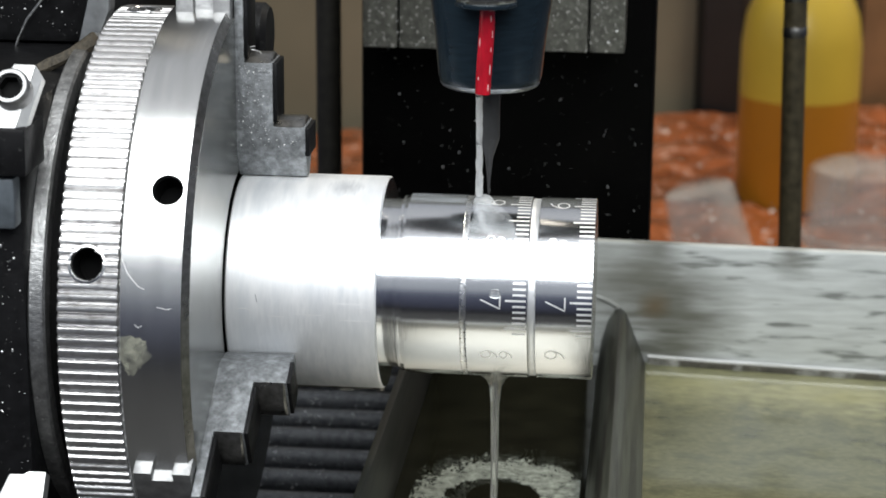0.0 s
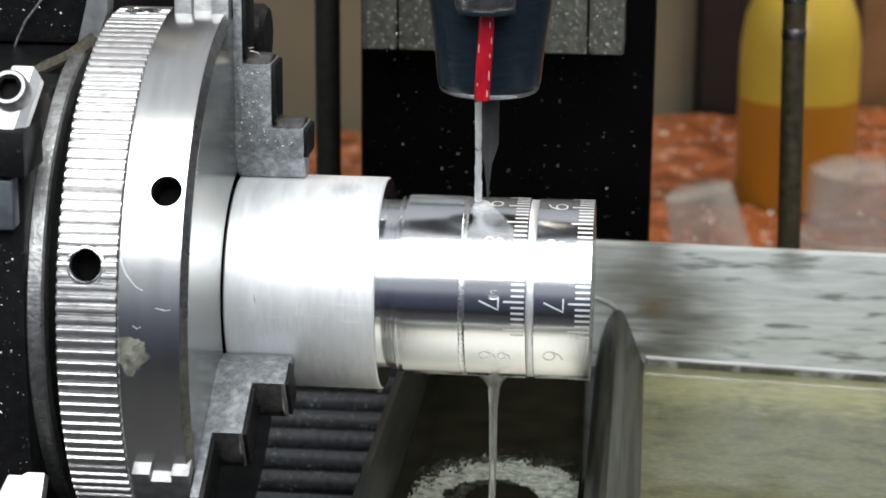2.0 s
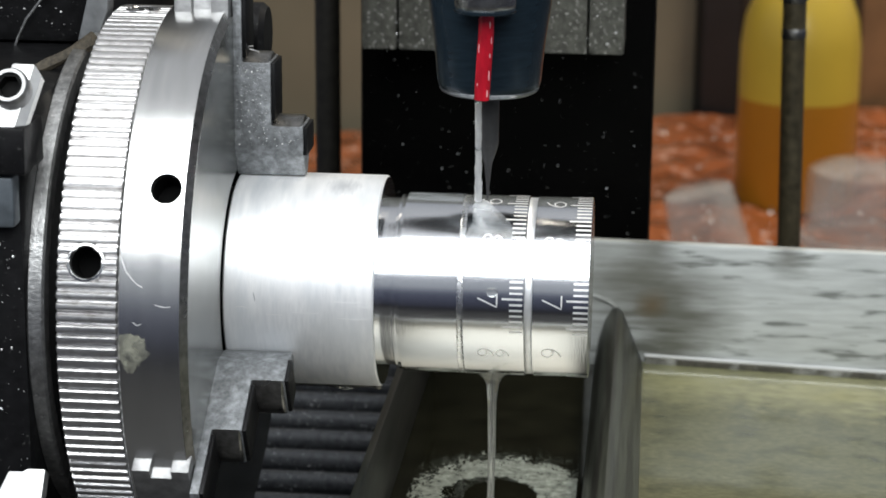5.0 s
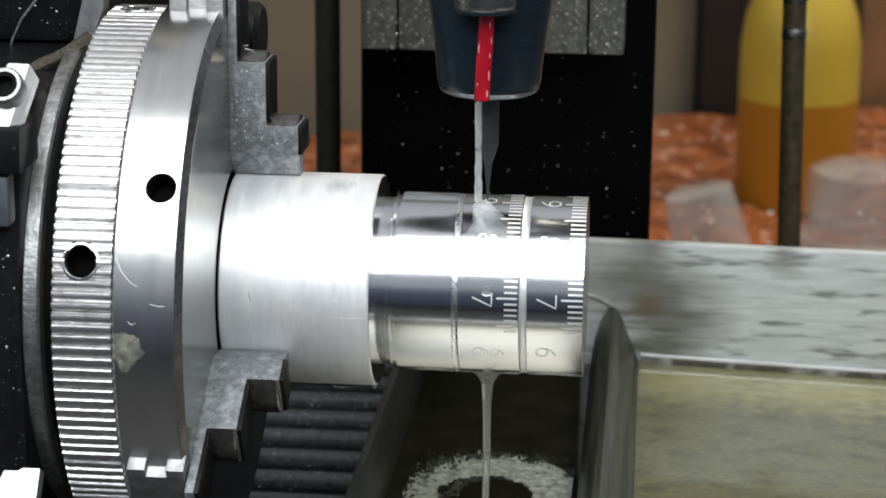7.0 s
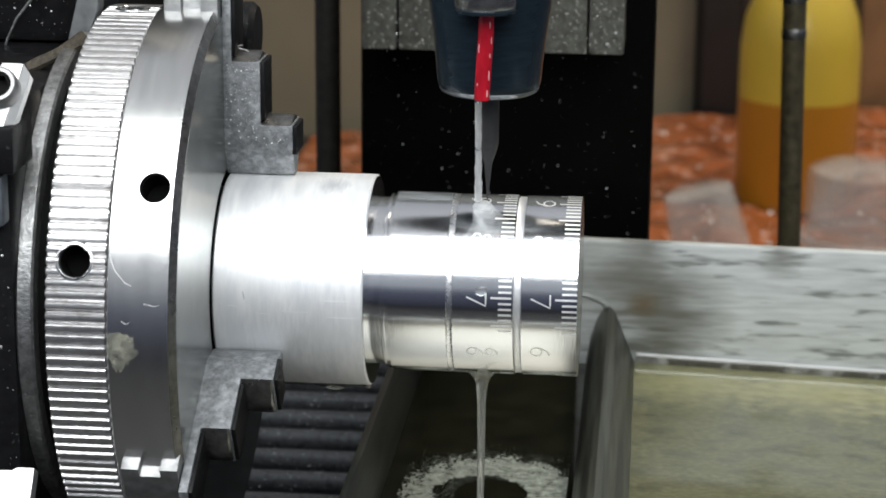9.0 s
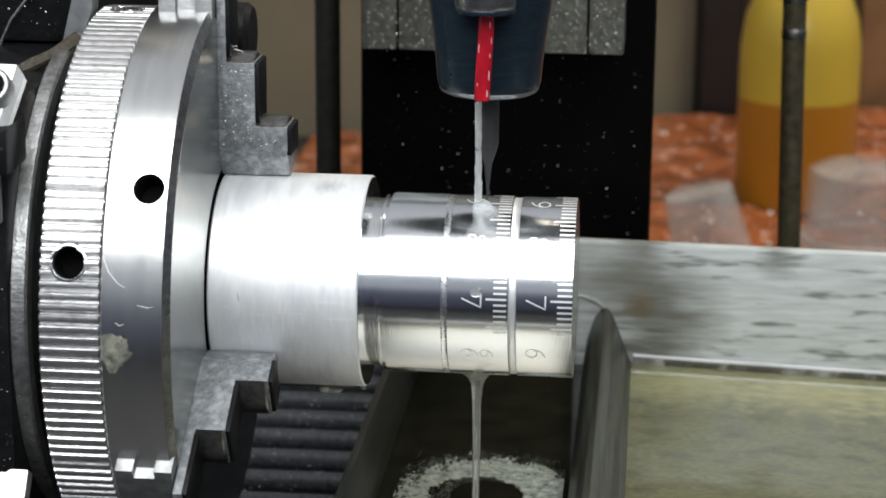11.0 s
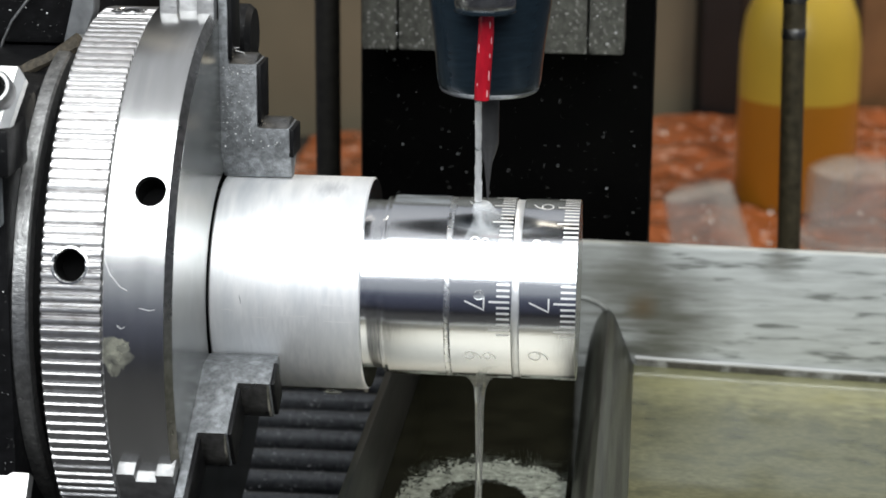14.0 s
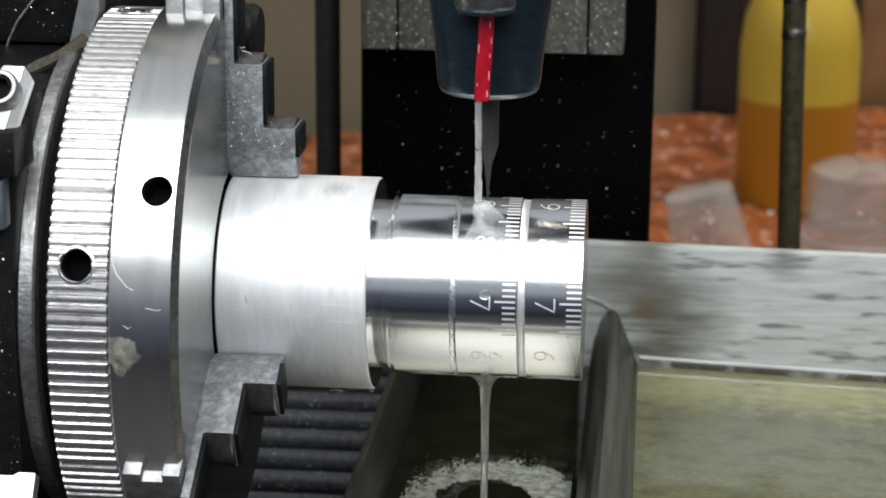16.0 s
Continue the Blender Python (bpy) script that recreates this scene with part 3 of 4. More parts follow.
        loop.append(bm.verts.new((max(x, -62.0), -41.34 * math.sin(d), 41.34 * math.cos(d))))
    for k in range(44):
        bm.faces.new((hub, loop[k], loop[(k + 1) % 44]))
    part("dried_stain", bm, STAIN, ch, "pale dried coolant stain")
    for pts in ([(-60.9, 66.2), (-60.5, 68.8), (-59.4, 70.2), (-58.6, 69.4), (-58.3, 66.0)], [(-61.9, 71), (-61.0, 74), (-59.6, 76.2), (-58.7, 76.8)],
                [(-59.0, 62), (-58.5, 63.2), (-58.1, 63.6)], [(-57.0, 80), (-55.6, 80.4), (-54.9, 80.2)], [(-60.0, 83.4), (-59.4, 84.0), (-58.9, 83.6)]):
        scratch("scratch", pts, 41.33, 0.07, SCRATCHED, ch)
    part("rear_cap", lathe([(-3, 2), (-3, 4.2), (-2.4, 4.9), (2.0, 4.9), (2.8, 4.2), (2.8, 1)], 40), BLACK, ch, "black round cap", at=pose(-0.0535, 0.014, 0.0345))
    for d in (0, 120, 240):
        stepped_jaw(ch, d)
    return ch


# ---- workpiece ----
STROKES = {
    "0": [[(0.5, 1), (0.15, 0.85), (0, 0.5), (0.15, 0.15), (0.5, 0), (0.85, 0.15), (1, 0.5), (0.85, 0.85), (0.5, 1)]],
    "6": [[(0.85, 1), (0.4, 0.85), (0.08, 0.5), (0.08, 0.22), (0.3, 0.02), (0.7, 0.02), (0.95, 0.22), (0.95, 0.4), (0.7, 0.58), (0.3, 0.58), (0.1, 0.4)]],
    "7": [[(0, 1), (1, 1), (0.35, 0)]],
    "8": [[(0.5, 0.55), (0.15, 0.7), (0.15, 0.88), (0.5, 1), (0.85, 0.88), (0.85, 0.7), (0.5, 0.55), (0.05, 0.38), (0.05, 0.15), (0.5, 0), (0.95, 0.15), (0.95, 0.38), (0.5, 0.55)]],
    "9": [[(0.15, 0), (0.6, 0.15), (0.92, 0.5), (0.92, 0.78), (0.7, 0.98), (0.3, 0.98), (0.05, 0.78), (0.05, 0.6), (0.3, 0.42), (0.7, 0.42), (0.9, 0.6)]],
}


def engraved(text, x0, deg, high=2.8, wide=1.95, line=0.24, r=13.44):
    """Numerals cut round the dial: their tops point along the axis, and they read downwards."""
    bm = bmesh.new()
    pitch = wide * 1.45
    for i, c in enumerate(text):
        off = (i - (len(text) - 1) / 2) * pitch - wide / 2
        for stroke in STROKES[c]:
            pts = []
            for (u0, v0), (u1, v1) in zip(stroke, stroke[1:]):
                pts += [(u0 + (u1 - u0) * k / 4, v0 + (v1 - v0) * k / 4) for k in range(4)]
            pts.append(stroke[-1])
            flat = [Vector((x0 + v * high, off + u * wide)) for u, v in pts]
            left, right, low = [], [], []
            for k, p in enumerate(flat):
                d = (flat[min(k + 1, len(flat) - 1)] - flat[max(k - 1, 0)]).normalized() * line / 2
                for side, q in ((left, (p.x - d.y, p.y + d.x)), (right, (p.x + d.y, p.y - d.x))):
                    t = radians(deg) + q[1] / r
                    side.append(bm.verts.new((q[0], -r * math.sin(t), r * math.cos(t))))
            for k in range(len(flat) - 1):
                bm.faces.new((left[k], left[k + 1], right[k + 1], right[k]))
    return bm


def build_workpiece():
    wp = thing("dial_workpiece", "turned aluminium dial blank with engraved graduations", "workpiece")
    CARRIED.append(wp)
    part("bar_stock", lathe([(-52.72, 13.0), (-52.72, 15.65), (-52.5, 15.88), (-31.0, 15.88), (-30.8, 15.7), (-30.8, 13.0)], 128), SATIN, wp, "sawn satin aluminium bar")
    for pts in ([(-50.9, 90.6), (-49.9, 90.2), (-48.9, 91.0)], [(-33.6, 88.4), (-32.4, 88.8), (-31.3, 88.7)], [(-37.0, 86.0), (-34.5, 86.3), (-32.0, 86.2)],
                [(-42.5, 92.4), (-40.3, 92.8), (-38.6, 92.6)], [(-46.4, 94.0), (-44.0, 94.2)], [(-36.0, 95.0), (-33.5, 95.2), (-31.2, 95.0)]):
        scratch("scratch", pts, 15.9, 0.15, SCRATCHED, wp)
    for pts in ([(-48.2, 82.5), (-48.05, 85.0), (-47.95, 87.0)],):
        scratch("scratch", pts, 15.9, 0.12, DULL, wp)
    # black core paints the shade in the gap before the chuck face
    part("bar_gap_shade", lathe([(-59.0, 12.0), (-59.0, 13.4), (-52.35, 13.4), (-52.35, 12.0)], 96), SHADE_BLACK, wp, "black core painting the gap's shade behind the bar")
    # a ragged burr left by the saw under the end of the bar
    bm = bmesh.new()
    rows = []
    for k in range(33):
        x = -44.5 + 13.6 * k / 32
        hang = 0.2 + 0.55 * max(0, noise.noise(Vector((x / 1.7, 0, 4)))) + 0.10 * noise.noise(Vector((x / 0.5, 0, 1)))
        rows.append([bm.verts.new((x, y, z)) for y, z in ((-5.3, -14.9), (-4.6, -15.3 - hang), (-3.6, -15.4 - hang), (-3.2, -15.3))])
    for p, q in zip(rows, rows[1:]):
        for k in range(3):
            bm.faces.new((p[k], p[k + 1], q[k + 1], q[k]))
    part("burr", bm, JAWDARK, wp, "ragged burr under the bar", 60)
    part("shoulder", lathe([(-30.95, 15.6), (-30.72, 15.6), (-30.72, 12.5), (-30.95, 12.5)], 128, closed=True), POLISHED, wp, "turned bright shoulder")
    R = 13.42
    prof = [(-30.9, 12.6), (-28.6, 12.6), (-28.5, 12.9), (-28.4, 13.15), (-28.05, 13.15), (-28.0, 12.75), (-27.55, 12.75), (-27.45, R), (-19.0, R), (-18.9, R - 0.18),
            (-18.2, R - 0.18), (-18.1, R), (-9.3, R), (-9.2, R - 0.35), (-8.2, R - 0.35), (-8.1, R), (-0.05, R), (0, R - 0.05), (0, 6)]
    part("dial_barrel", lathe(prof, 160), POLISHED, wp, "mirror-turned aluminium barrel", 25)
    part("groove_band", lathe([(-9.22, R - 0.2), (-9.1, R - 0.26), (-8.3, R - 0.26), (-8.18, R - 0.2), (-8.18, R - 0.5), (-9.22, R - 0.5)], 128, closed=True), GROOVE, wp, "pale matt groove")
    part("groove_band", lathe([(-18.95, R - 0.05), (-18.85, R - 0.10), (-18.25, R - 0.10), (-18.15, R - 0.05), (-18.15, R - 0.4), (-18.95, R - 0.4)], 128, closed=True), SHALLOW, wp, "shallow turned groove")
    for x0, x1, x_long in ((-9.5, -11.4, -12.5), (-0.06, -2.2, -3.2)):
        short = bpy.data.meshes.new("graduation")
        long_ = bpy.data.meshes.new("graduation")
        for me, xa in ((short, x1), (long_, x_long)):
            bm = bmesh.new()
            cols = []
            for k in range(3):
                t = (k - 1) * 0.16 / 13.43
                cols.append([bm.verts.new((x * MM, -13.435 * MM * math.sin(t), 13.435 * MM * math.cos(t))) for x in (x0, xa)])
            for a, b in zip(cols, cols[1:]):
                bm.faces.new((a[0], a[1], b[1], b[0]))
            bmesh.ops.recalc_face_normals(bm, faces=bm.faces)
            bm.to_mesh(me)
            bm.free()
            me.materials.append(MARK)
        for i in range(100):
            if 6 < i < 19:   # this stretch is not cut yet
                continue
            ob = new("graduation", long_ if i % 5 == 0 else short)
            ob.parent = wp
            ob.matrix_basis = turned(83.0 + 3.6 * i)
    for text, deg in (("9", 10.5), ("8", 46.5), ("7", 84), ("6", 120.5)):
        part("numeral", engraved(text, -6.7, deg), MARK, wp, smooth=0)
    for text, deg, x in (("9", 8.5, -16.2), ("8", 45.5, -15.6), ("7", 84, -16.0)):
        part("numeral", engraved(text, x, deg), MARK, wp, smooth=0)
    part("numeral", engraved("6", -16.0, 122, 2.4, 1.8), MARK, wp, smooth=0)
    part("numeral", engraved("6", -13.3, 122, 1.8, 1.6), MARK, wp, smooth=0)
    bm = bmesh.new()
    rows = []
    for k in range(13):
        t = radians(-16 + 2.2 * k)
        rows.append([bm.verts.new((x, -13.46 * math.sin(t), 13.46 * math.cos(t))) for x in (-27.3, -23, -19.1)])
    for p, q in zip(rows, rows[1:]):
        for i in range(2):
            bm.faces.new((p[i], p[i + 1], q[i + 1], q[i]))
    part("wet_haze", bm, HAZE, wp, "thin haze of coolant")
    return wp


# ---- rotary body and clamps ----
def build_rotary():
    rt = thing("rotary_table", "black speckled rotary table body behind the chuck", "rotary table", at=(-76, 0, -52))
    CARRIED.append(rt)
    part("housing", box(-60, 0.2, -36, 40, 0, 84, 1.5), BLACK, rt)
    part("motor_block", box(-70, 4, 14, 70, 84, 150, 2), BLACK, rt)
    cl = thing("clamp", "bright milled steel clamp with a socket screw", "clamp", "clamps on the rotary table", at=(-77.2, -36.5, 34.2))
    CARRIED.append(cl)
    part("clamp_block", prism([(-2.0, -4.7), (1.6, -4.6), (3.3, 4.6), (0.3, 4.7), (-0.5, 2.8), (-2.0, 2.2)], 0, 2.6, 0.2), BRIGHT, cl)
    bm = prism([(1.6, -4.5), (2.5, -4.7), (4.1, 3.3), (3.3, 4.5)], 0.25, 2.6)
    for v in bm.verts:
        if v.co.y < 1 and (v.co.x > 4 or 2.3 < v.co.x < 2.8):
            v.co.y += 0.9   # the sloping side of the block
    part("clamp_flank", bm, BRIGHT, cl)
    part("screw_head", lathe([(0, 1.75), (0, 2.2), (0.35, 2.6), (2.5, 2.6), (3.0, 2.3), (3.0, 1.85), (2.7, 1.75)], 40, "Z", closed=True), SLIDE, cl, at=pose(0.0008, 0.0006, 0.0006, 90, 0, 0))
    # the socket's shade is painted black too
    part("screw_socket", lathe([(0, 1.78), (2.75, 1.78), (2.75, 1.5), (1.2, 1.45), (1.2, 0.02)], 6, "Z"), SHADE_BLACK, cl, "black hexagon socket", at=pose(0.0008, 0.0006, 0.0006, 90, 0, 0))
    cl.rotation_euler = (radians(-33), 0, 0)
    part("clamp_step", box(-14, 1.8, -39.5, -30, 76, 82.5, 0.5), BLACK, rt)
    part("clamp_step", box(-14, -0.3, -38.5, -30, 68.5, 75.5, 0.5), BLUEGREY, rt, "blue-grey metal plate")
    part("cable", tube([(-16, 13.2, 79), (-14.4, 13, 83.0), (-13.7, 13, 85), (-12.2, 13, 88.1), (-9.7, 13, 91.2), (-5, 13.2, 96)], [0.22] * 6, 8), GREYEDGE, rt, "thin grey cable")
    part("grime_bar", tube([(-8.5, -6, 82.6), (-4, -6, 84.6), (-1, -6, 86.0), (3.4, -6, 88.4)], [0.5, 1.1, 1.0, 1.3], 10, 0.25), RUST, rt, "rusty grimy bar")
    part("stay_plate", prism([(-3.6, 84), (-0.6, 84.8), (1.6, 90.3), (2.6, 110), (-0.4, 110), (-1.6, 92)], 9, 13.2, 0.3), PALE, rt, "pale grey curved stay")
    c2 = thing("clamp", "bright milled steel clamp block on the black housing", "clamp", "clamps on the rotary table", at=(-80.0, -38, -22.2))
    CARRIED.append(c2)
    part("clamp_block", prism([(-2.4, -4.6), (5.6, -4.6), (5.8, 4.2), (0.8, 4.2)], 0, 2.6, 0.2), BRIGHT, c2)
    c2.rotation_euler = (radians(-33), 0, 0)


# ---- coolant tray ----
def build_tray():
    tr = thing("coolant_tray", "stained grey sheet-metal coolant tray on the table", "tray", at=(0, 0, -62))
    CARRIED.append(tr)
    bm = box(-33, 95, 107.5, 110, 0, 40.5, 0.8)
    for v in bm.verts:
        if v.co.z > 20:   # the sheared edge is a little higher at one end and wavy
            v.co.z += 0.9 - 0.016 * (v.co.x + 33)
    part("back_wall", bm, TRAY, tr)
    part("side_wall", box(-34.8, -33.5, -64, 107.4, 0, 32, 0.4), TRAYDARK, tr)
    part("side_wall", box(92, 95, -64, 107.4, 0, 40, 0.9), TRAY, tr)
    part("front_wall", box(-34.8, 95, -67, -64.1, 0, 26, 0.9), TRAY, tr)
    # out of view; added so the barrel's underside reflects something bright
    part("reflector_shelf", box(-33.4, -2.2, -63.9, 18, 0.6, 16.6, 0.5), REFLECTOR, tr, "pale unseen shelf for the barrel to reflect")
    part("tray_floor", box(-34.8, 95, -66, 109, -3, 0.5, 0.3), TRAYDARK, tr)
    ridge = [(-2.0, 0), (-1.7, 14), (-0.8, 20.5), (0.6, 25.0), (1.8, 26.8), (2.8, 27.2), (3.7, 26.6), (4.9, 24.0), (6.7, 19.4), (8.3, 15.5), (8.6, 0)]
    part("divider", prism(ridge, -64, 107.3, 0.0), DIVIDER, tr, "grimy folded divider ridge", 50)
    # hidden black sheet, added to darken what the pool behind the workpiece reflects
    part("reflection_blocker", box(-33.4, -3.4, 105.5, 107.3, 0, 40.2, 0.3), SHADE_BLACK, tr)
    part("weld_bead", tube([(-4.5, 107.6, 29.6), (-1.5, 107.6, 29.3), (1.0, 107.5, 28.4), (2.6, 107.2, 27.2)], [0.4, 0.5, 0.55, 0.5], 8), TRAY, tr)
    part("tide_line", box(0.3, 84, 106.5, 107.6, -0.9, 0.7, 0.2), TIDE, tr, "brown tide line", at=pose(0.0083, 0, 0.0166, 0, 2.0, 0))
    # two pale tubes stand in for the glints at the waterline
    part("waterline_glint", tube([(0.1, 106.9, 1.0), (22, 106.9, 0.9), (52, 107.0, 0.9), (84, 106.9, 1.0)], [0.34, 0.42, 0.38, 0.40], 10), GLINT, tr, "pale bead painting the glint along the wet edge", at=pose(0.0083, 0, 0.0166, 0, 2.0, 0))
    part("waterline_glint", tube([(0.1, 106.3, -1.0), (30, 106.2, -1.1), (84, 106.3, -1.0)], [0.3, 0.34, 0.3], 10), GLINT, tr, "pale bead painting the glint along the wet edge", at=pose(0.0083, 0, 0.0166, 0, 2.0, 0))
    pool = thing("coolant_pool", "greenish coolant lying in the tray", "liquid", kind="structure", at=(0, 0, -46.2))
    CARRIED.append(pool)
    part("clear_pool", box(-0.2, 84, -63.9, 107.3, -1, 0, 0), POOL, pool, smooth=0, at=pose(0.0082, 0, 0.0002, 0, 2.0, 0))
    # same coolant as beyond the divider, its dark reflection put into the colour
    part("dark_pool", box(-33.4, -1.0, 18.1, 105.4, -1, 0, 0), POOLDARK, pool, smooth=0)
    rnd = random.Random(3)
    verts, faces = [], []
    ico = bmesh.new()
    bmesh.ops.create_icosphere(ico, subdivisions=1, radius=1)
    ico.verts.ensure_lookup_table()
    unit, tri = [v.co.copy() for v in ico.verts], [[v.index for v in f.verts] for f in ico.faces]
    ico.free()
    for _ in range(46000):
        a = rnd.uniform(0, 2 * math.pi)
        d = rnd.gauss(0.84, 0.21)
        x, y = -15.2 + 14.6 * d * math.cos(a), 31.5 + 17.5 * d * math.sin(a)
        lump = 0.62 + 0.9 * noise.noise(Vector((x / 3.2, y / 4.5, 0)))
        if not -30.5 < x < -2.4 or rnd.random() > lump or y < 26 or d < 0.42:
            continue
        r = rnd.uniform(0.015, 0.055) * (1 + (rnd.random() > 0.96))
        base = len(verts)
        verts += [((x + u.x * r) * MM, (y + u.y * r) * MM, (u.z * r + 0.1 * r) * MM) for u in unit]
        faces += [[base + k for k in f] for f in tri]
    me = bpy.data.meshes.new("foam")
    me.from_pydata(verts, [], faces)
    me.materials.append(FOAM)
    me.shade_smooth()
    # a skin of fine froth that rises out of the liquid in a ragged ring
    bm = bmesh.new()
    bmesh.ops.create_grid(bm, x_segments=170, y_segments=150, size=0.5)
    for v in bm.verts:
        x, y = -16.6 + v.co.x * 28.4, 36.0 + v.co.y * 34
        d = math.hypot((x + 15.0) / 14.8, (y - 31.5) / 17.5)
        hollow = math.hypot((x + 17.0) / 14.0, (y - 30.8) / 17.5)
        rise = 0.36 - 1.6 * max(0, d - 0.84) - 5.0 * max(0, 0.64 - hollow)
        rough = noise.noise(Vector((x / 2.2, y / 3.2, 5))) * 0.38 + noise.noise(Vector((x / 0.6, y / 0.8, 9))) * 0.34 + noise.noise(Vector((x / 0.25, y / 0.3, 2))) * 0.26
        v.co = Vector((x, y, max(-0.5, 0.35 * (rise + rough) - 0.02))) * MM
    for f in bm.faces:
        f.smooth = True
    bm.from_mesh(me)
    bm.to_mesh(me)
    bm.free()
    foam = new("foam", me)
    foam.location = (0, 0, -0.0462)
    CARRIED.append(tagged(foam, "pale froth of bubbles on the dark coolant", "foam", kind="stuff"))
    drop = thing("coolant_drop", "drop of coolant hanging under the bar", "liquid drop", at=(-36.5, -3.0, -15.75))
    DROPS.append((drop, SWELL))
    bm = bmesh.new()
    bmesh.ops.create_icosphere(bm, subdivisions=3, radius=1)
    bmesh.ops.scale(bm, vec=(1.9, 1.6, 0.75), verts=bm.verts)
    part("bead", bm, DRIPWATER, drop, smooth=180)
    for when in (0.9, 11.2):
        fall = thing("coolant_drop", "stretched drop of coolant falling from the bar", "liquid drop", "falling drops", at=(-36.3, -3.0, -13.4))
        part("bead", lathe([(-3.6, 0.05), (-3.4, 0.6), (-2.7, 1.05), (-1.8, 1.1), (-0.9, 0.8), (0.2, 0.45), (1.4, 0.28)], 20, "Z"), DRIPWATER, fall, smooth=180)
        part("thread", tube([(0, 0, 0.9), (0.05, 0, 1.6), (-0.03, 0, 5), (0.02, 0, 10)], [0.35, 0.26, 0.2, 0.18], 10), DRIPWATER, fall)
        DROPS.append((fall, [(0.0, 1.6), (when - 0.4, 1.6), (when, 0.0), (when + 0.1, -9.0), (when + 0.2, -45.0), (when + 0.35, -131.0), (16.0, -131.0)]))
    bead = thing("coolant_drop", "bead of coolant clinging to the engraved barrel", "liquid drop", at=(-13.9, -13.44 * math.sin(radians(79)), 13.44 * math.cos(radians(79))))
    CARRIED.append(bead)
    bm = bmesh.new()
    bmesh.ops.create_icosphere(bm, subdivisions=3, radius=1)
    bmesh.ops.scale(bm, vec=(0.85, 0.7, 0.3), verts=bm.verts)
    part("bead", bm, WATER, bead, smooth=180, at=turned(79))
    drip = thing("coolant_drip", "clear stream of coolant dripping off the workpiece", "liquid stream", at=(-14.4, -1.5, -13.2))
    CARRIED.append(drip)
    part("stream", tube([(0, 0, 0.6), (0, 0, -0.1), (0, 0, -0.8), (0, 0, -2.0), (-0.05, 0, -5), (0, 0, -14), (-0.1, 0, -24), (0, 0, -33)],
                        [3.1, 2.5, 1.5, 0.95, 0.66, 0.55, 0.5, 0.45], 16, 0.05), DRIPWATER, drip)
    for x, z, r in ((0.9, -0.6, 0.5), (-0.8, -0.5, 0.6)):
        bm = bmesh.new()
        bmesh.ops.create_icosphere(bm, subdivisions=2, radius=r)
        bmesh.ops.translate(bm, vec=(x, -0.6, z), verts=bm.verts)
        part("hanging_drop", bm, DRIPWATER, drip, smooth=180)


def flakes(count, seed, place, grow=1.0):
    """Tiny bent chips of metal, as one mesh; place(rnd) gives a spot and the way it faces, in millimetres."""
    rnd = random.Random(seed)
    verts, faces = [], []
    for _ in range(count):
        p, n = place(rnd)
        n = Vector(n)
        u = n.orthogonal().normalized()
        u.rotate(Matrix.Rotation(rnd.uniform(0, 6.28), 3, n))
        w = n.cross(u)
        a = grow * (0.05 + 0.2 * rnd.random() ** 4)
        b = a * rnd.uniform(0.35, 0.9)
        base = len(verts)
        for du, dw, dn in ((-a, -b, 0.02), (a, -b, 0.05), (a, b, 0.1), (-a, b, 0.02), (0, 0, 0.16)):
            verts.append((Vector(p) + u * du + w * dw + n * dn) * MM)
        faces += [(base, base + 1, base + 4), (base + 1, base + 2, base + 4), (base + 2, base + 3, base + 4), (base + 3, base, base + 4)]
    me = bpy.data.meshes.new("swarf")
    me.from_pydata(verts, [], faces)
    me.materials.append(SWARF)
    return new("swarf", me)


def build_swarf():
    tagged(flakes(260, 1, lambda r: ((r.uniform(-50, 6), 124.95, r.uniform(-30, 15)), (0, -1, 0)), 0.75), "tiny bright metal chips stuck to the black column", "swarf", kind="stuff")
    tagged(flakes(170, 4, lambda r: ((r.uniform(-46, 1), 104.95, r.uniform(17, 40)), (0, -1, 0))), "tiny bright metal chips stuck to the grey slide", "swarf", kind="stuff")
    tagged(flakes(2400, 2, lambda r: ((r.uniform(-100, -24), r.uniform(60, 190), -69.75 + r.uniform(0, 0.4)), (0, -0.5, 0.86)), 0.85), "bright metal chips scattered on the black bellows", "swarf", kind="stuff")
    # these flakes stand in for glints on the shiny sheet
    tagged(flakes(500, 9, lambda r: ((r.uniform(-60, 200), r.uniform(520, 800), -143.0 + r.uniform(0, 1)), (r.uniform(-0.3, 0.3), -0.45, 0.86)), 5.0),
           "bright flakes standing in for glints on the orange sheet", "swarf", kind="stuff")
    curl = thing("swarf_curl", "thin bright curl of swarf on the chuck jaw", "swarf", at=(-50.2, -1.0, 34.1))
    part("curl", tube([(1.1 * math.cos(a * 0.5) - 0.4, 0.5 * math.sin(a * 0.5), 0.25 + 0.11 * a) for a in range(0, 11)], [0.09] * 11, 6), SWARF, curl)
    CARRIED.append(curl)
    def on_jaw(r):
        z = r.uniform(21, 33)
        return (r.uniform(-52.5, -43.2 if z < 23.5 else -47.9), -3.62, z), (0, -1, 0)
    h = flakes(240, 12, on_jaw, 0.55)
    CARRIED.append(tagged(h, "tiny bright chips stuck to the upper chuck jaw", "swarf", kind="stuff"))
    h = flakes(520, 3, lambda r: ((r.uniform(-100, -76.5), -36.05, r.uniform(-50, 20)), (0, -1, 0)))
    CARRIED.append(tagged(h, "tiny metal chips stuck to the black housing", "swarf", kind="stuff"))
    h = flakes(1000, 6, lambda r: ((r.uniform(-130, -72), 13.95, r.uniform(34, 90)), (0, -1, 0)), 0.75)
    CARRIED.append(tagged(h, "tiny metal chips stuck to the black motor block", "swarf", kind="stuff"))


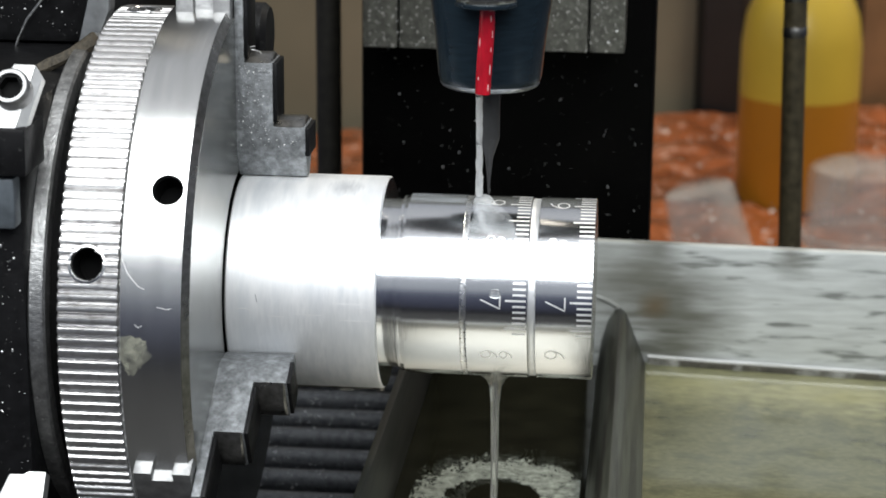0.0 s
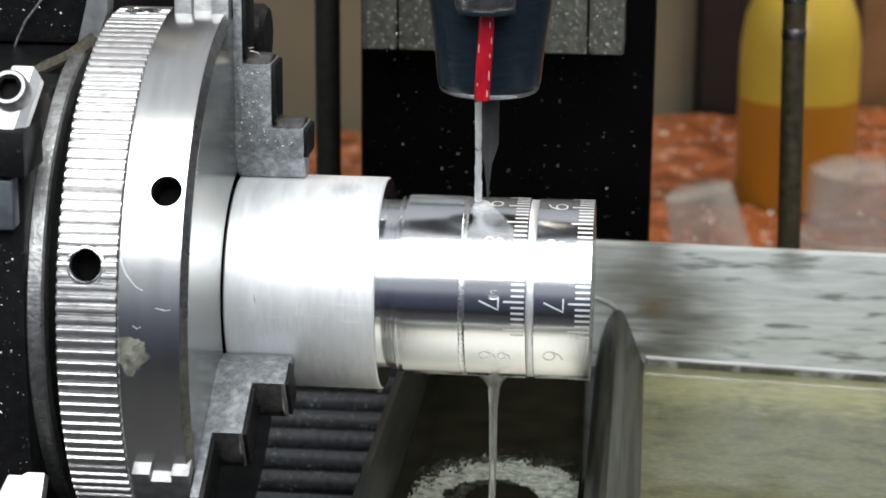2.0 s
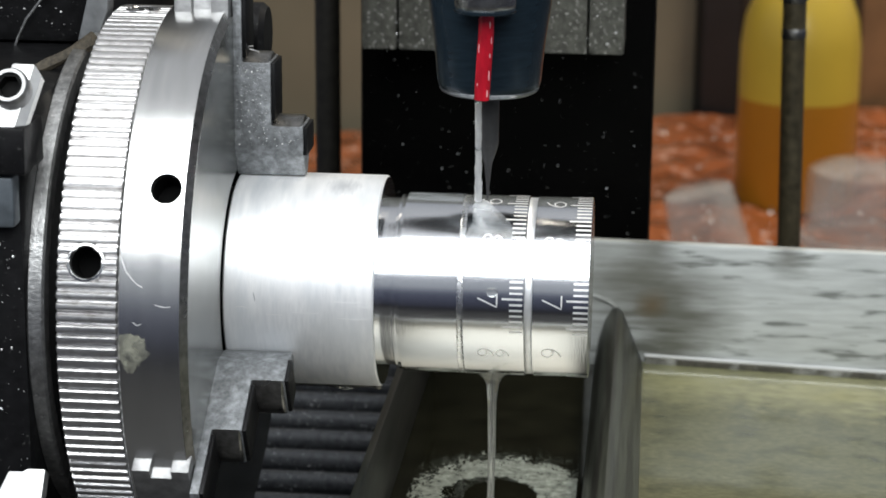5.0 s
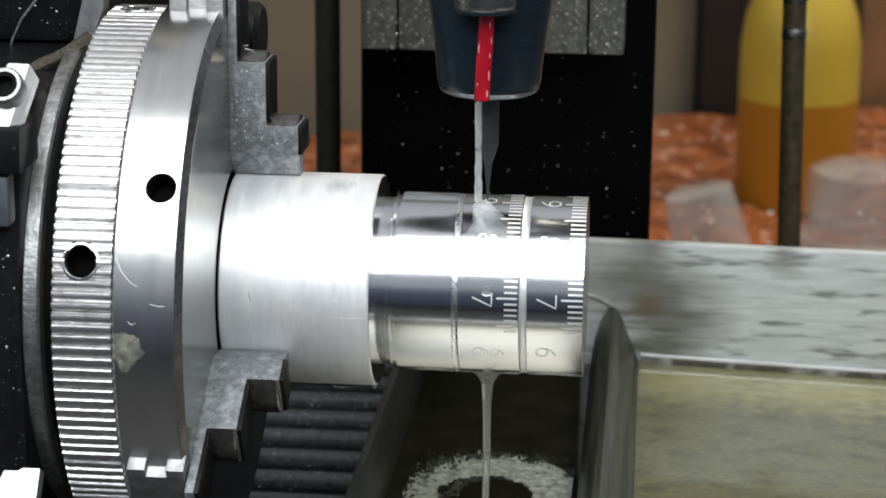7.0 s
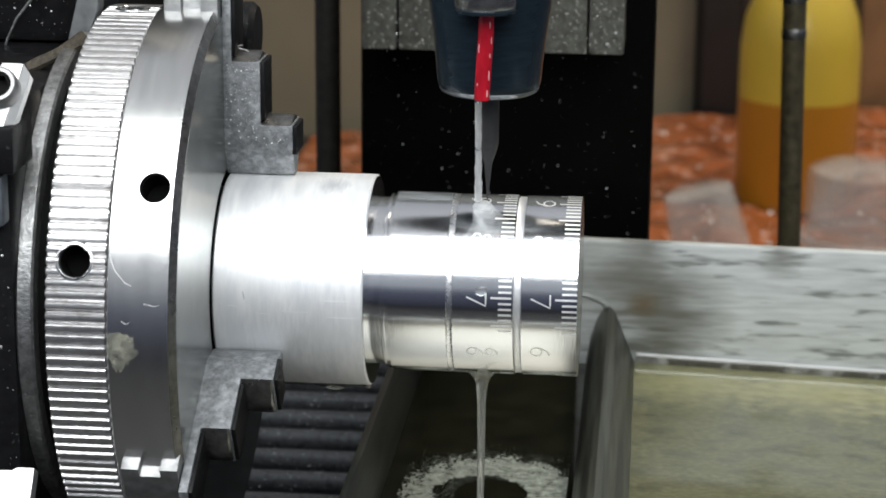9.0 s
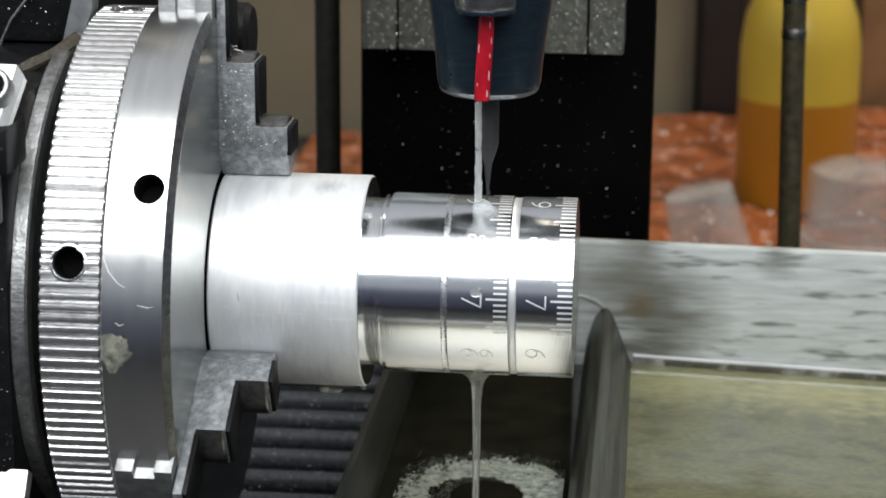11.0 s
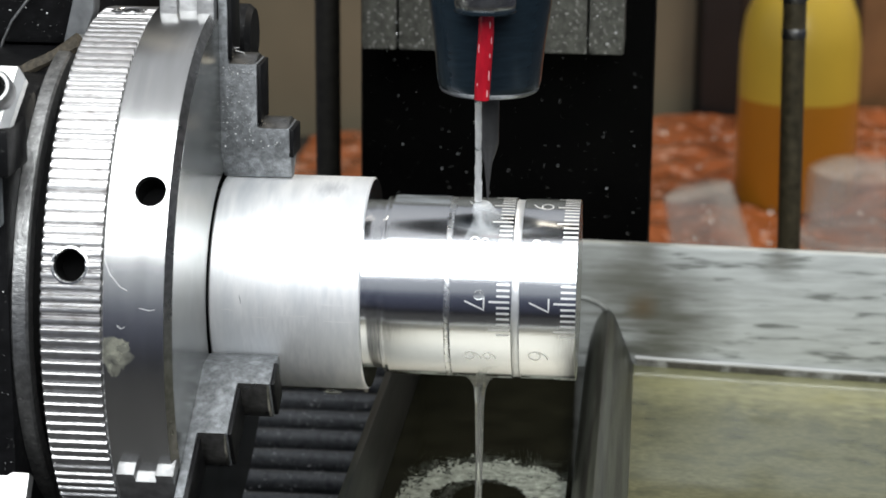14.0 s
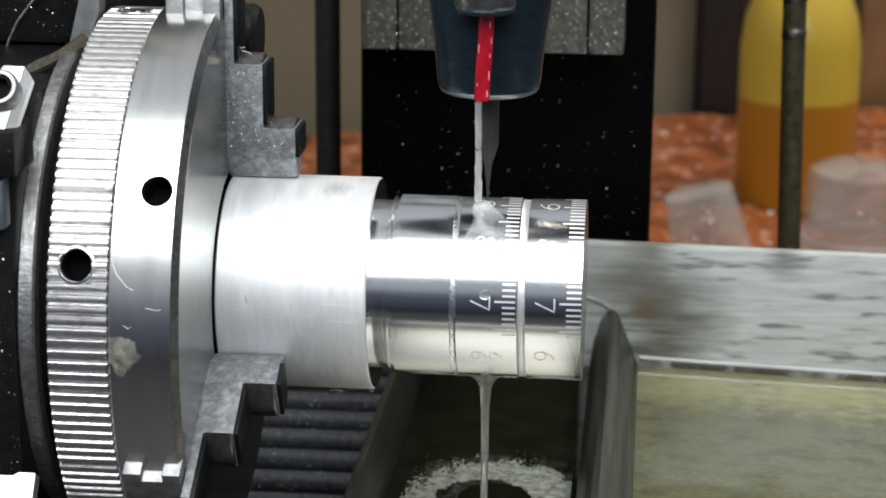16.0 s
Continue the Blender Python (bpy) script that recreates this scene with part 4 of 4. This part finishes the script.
build_setting()
build_machine_back()
build_rods()
build_background()
build_bellows()
spindle, nozzle = build_spindle()
jet = build_jet()
build_chuck()
build_workpiece()
build_rotary()
build_tray()
build_swarf()

# ---- what moves: the table's travel in millimetres (seconds, along, across) ----
TRAVEL = [(0.0, 0.0, 0), (0.2, -0.097, 0), (0.5, -0.453, 0), (1.0, -0.447, 0), (1.5, -0.33, 0.02), (2.0, -0.14, 0.3), (2.5, 0.0, 0.5), (3.0, 0.04, 0.64), (3.5, 0.06, 0.95),
          (4.0, -0.09, 1.15), (4.6, -0.289, 1.45), (5.5, -0.648, 1.8), (6.5, -1.04, 1.93), (7.0, -1.22, 1.95), (7.5, -1.425, 1.95), (8.0, -1.65, 2.05), (8.5, -1.875, 2.02), (9.0, -2.06, 2.0),
          (9.7, -2.319, 1.9), (10.6, -2.63, 1.5), (11.5, -2.76, 0.96), (12.0, -2.75, 0.75), (12.5, -2.65, 0.5), (13.0, -2.538, 0.35), (13.5, -2.356, 0.2), (14.0, -2.204, 0.0), (14.5, -1.972, -0.08),
          (15.0, -1.75, -0.1), (15.5, -1.52, -0.08), (16.0, -1.37, 0.16)]
PLUNGE = [(0.0, 0.62), (0.1, 0.5), (0.3, 0.1), (0.5, 0.0), (8.0, 0.0), (16.0, 0.0)]


def table_at(t):
    """Where the table stands at t seconds, in millimetres."""
    for (t0, x0, y0), (t1, x1, y1) in zip(TRAVEL, TRAVEL[1:]):
        if t <= t1:
            k = (t - t0) / (t1 - t0)
            return x0 + (x1 - x0) * k, y0 + (y1 - y0) * k


def motions():
    for ob, falls in DROPS:
        base = ob.matrix_basis.copy()
        walk(ob, [(t, Matrix.Translation((table_at(t)[0] * MM, table_at(t)[1] * MM, z * MM)) @ base) for t, z in falls])
    for ob in CARRIED:
        base = ob.matrix_basis.copy()
        walk(ob, [(t, Matrix.Translation((x * MM, y * MM, 0)) @ base) for t, x, y in TRAVEL])
    for ob in (spindle, nozzle, jet):
        base = ob.matrix_basis.copy()
        walk(ob, [(t, Matrix.Translation((0, 0, z * MM)) @ base) for t, z in PLUNGE])


motions()
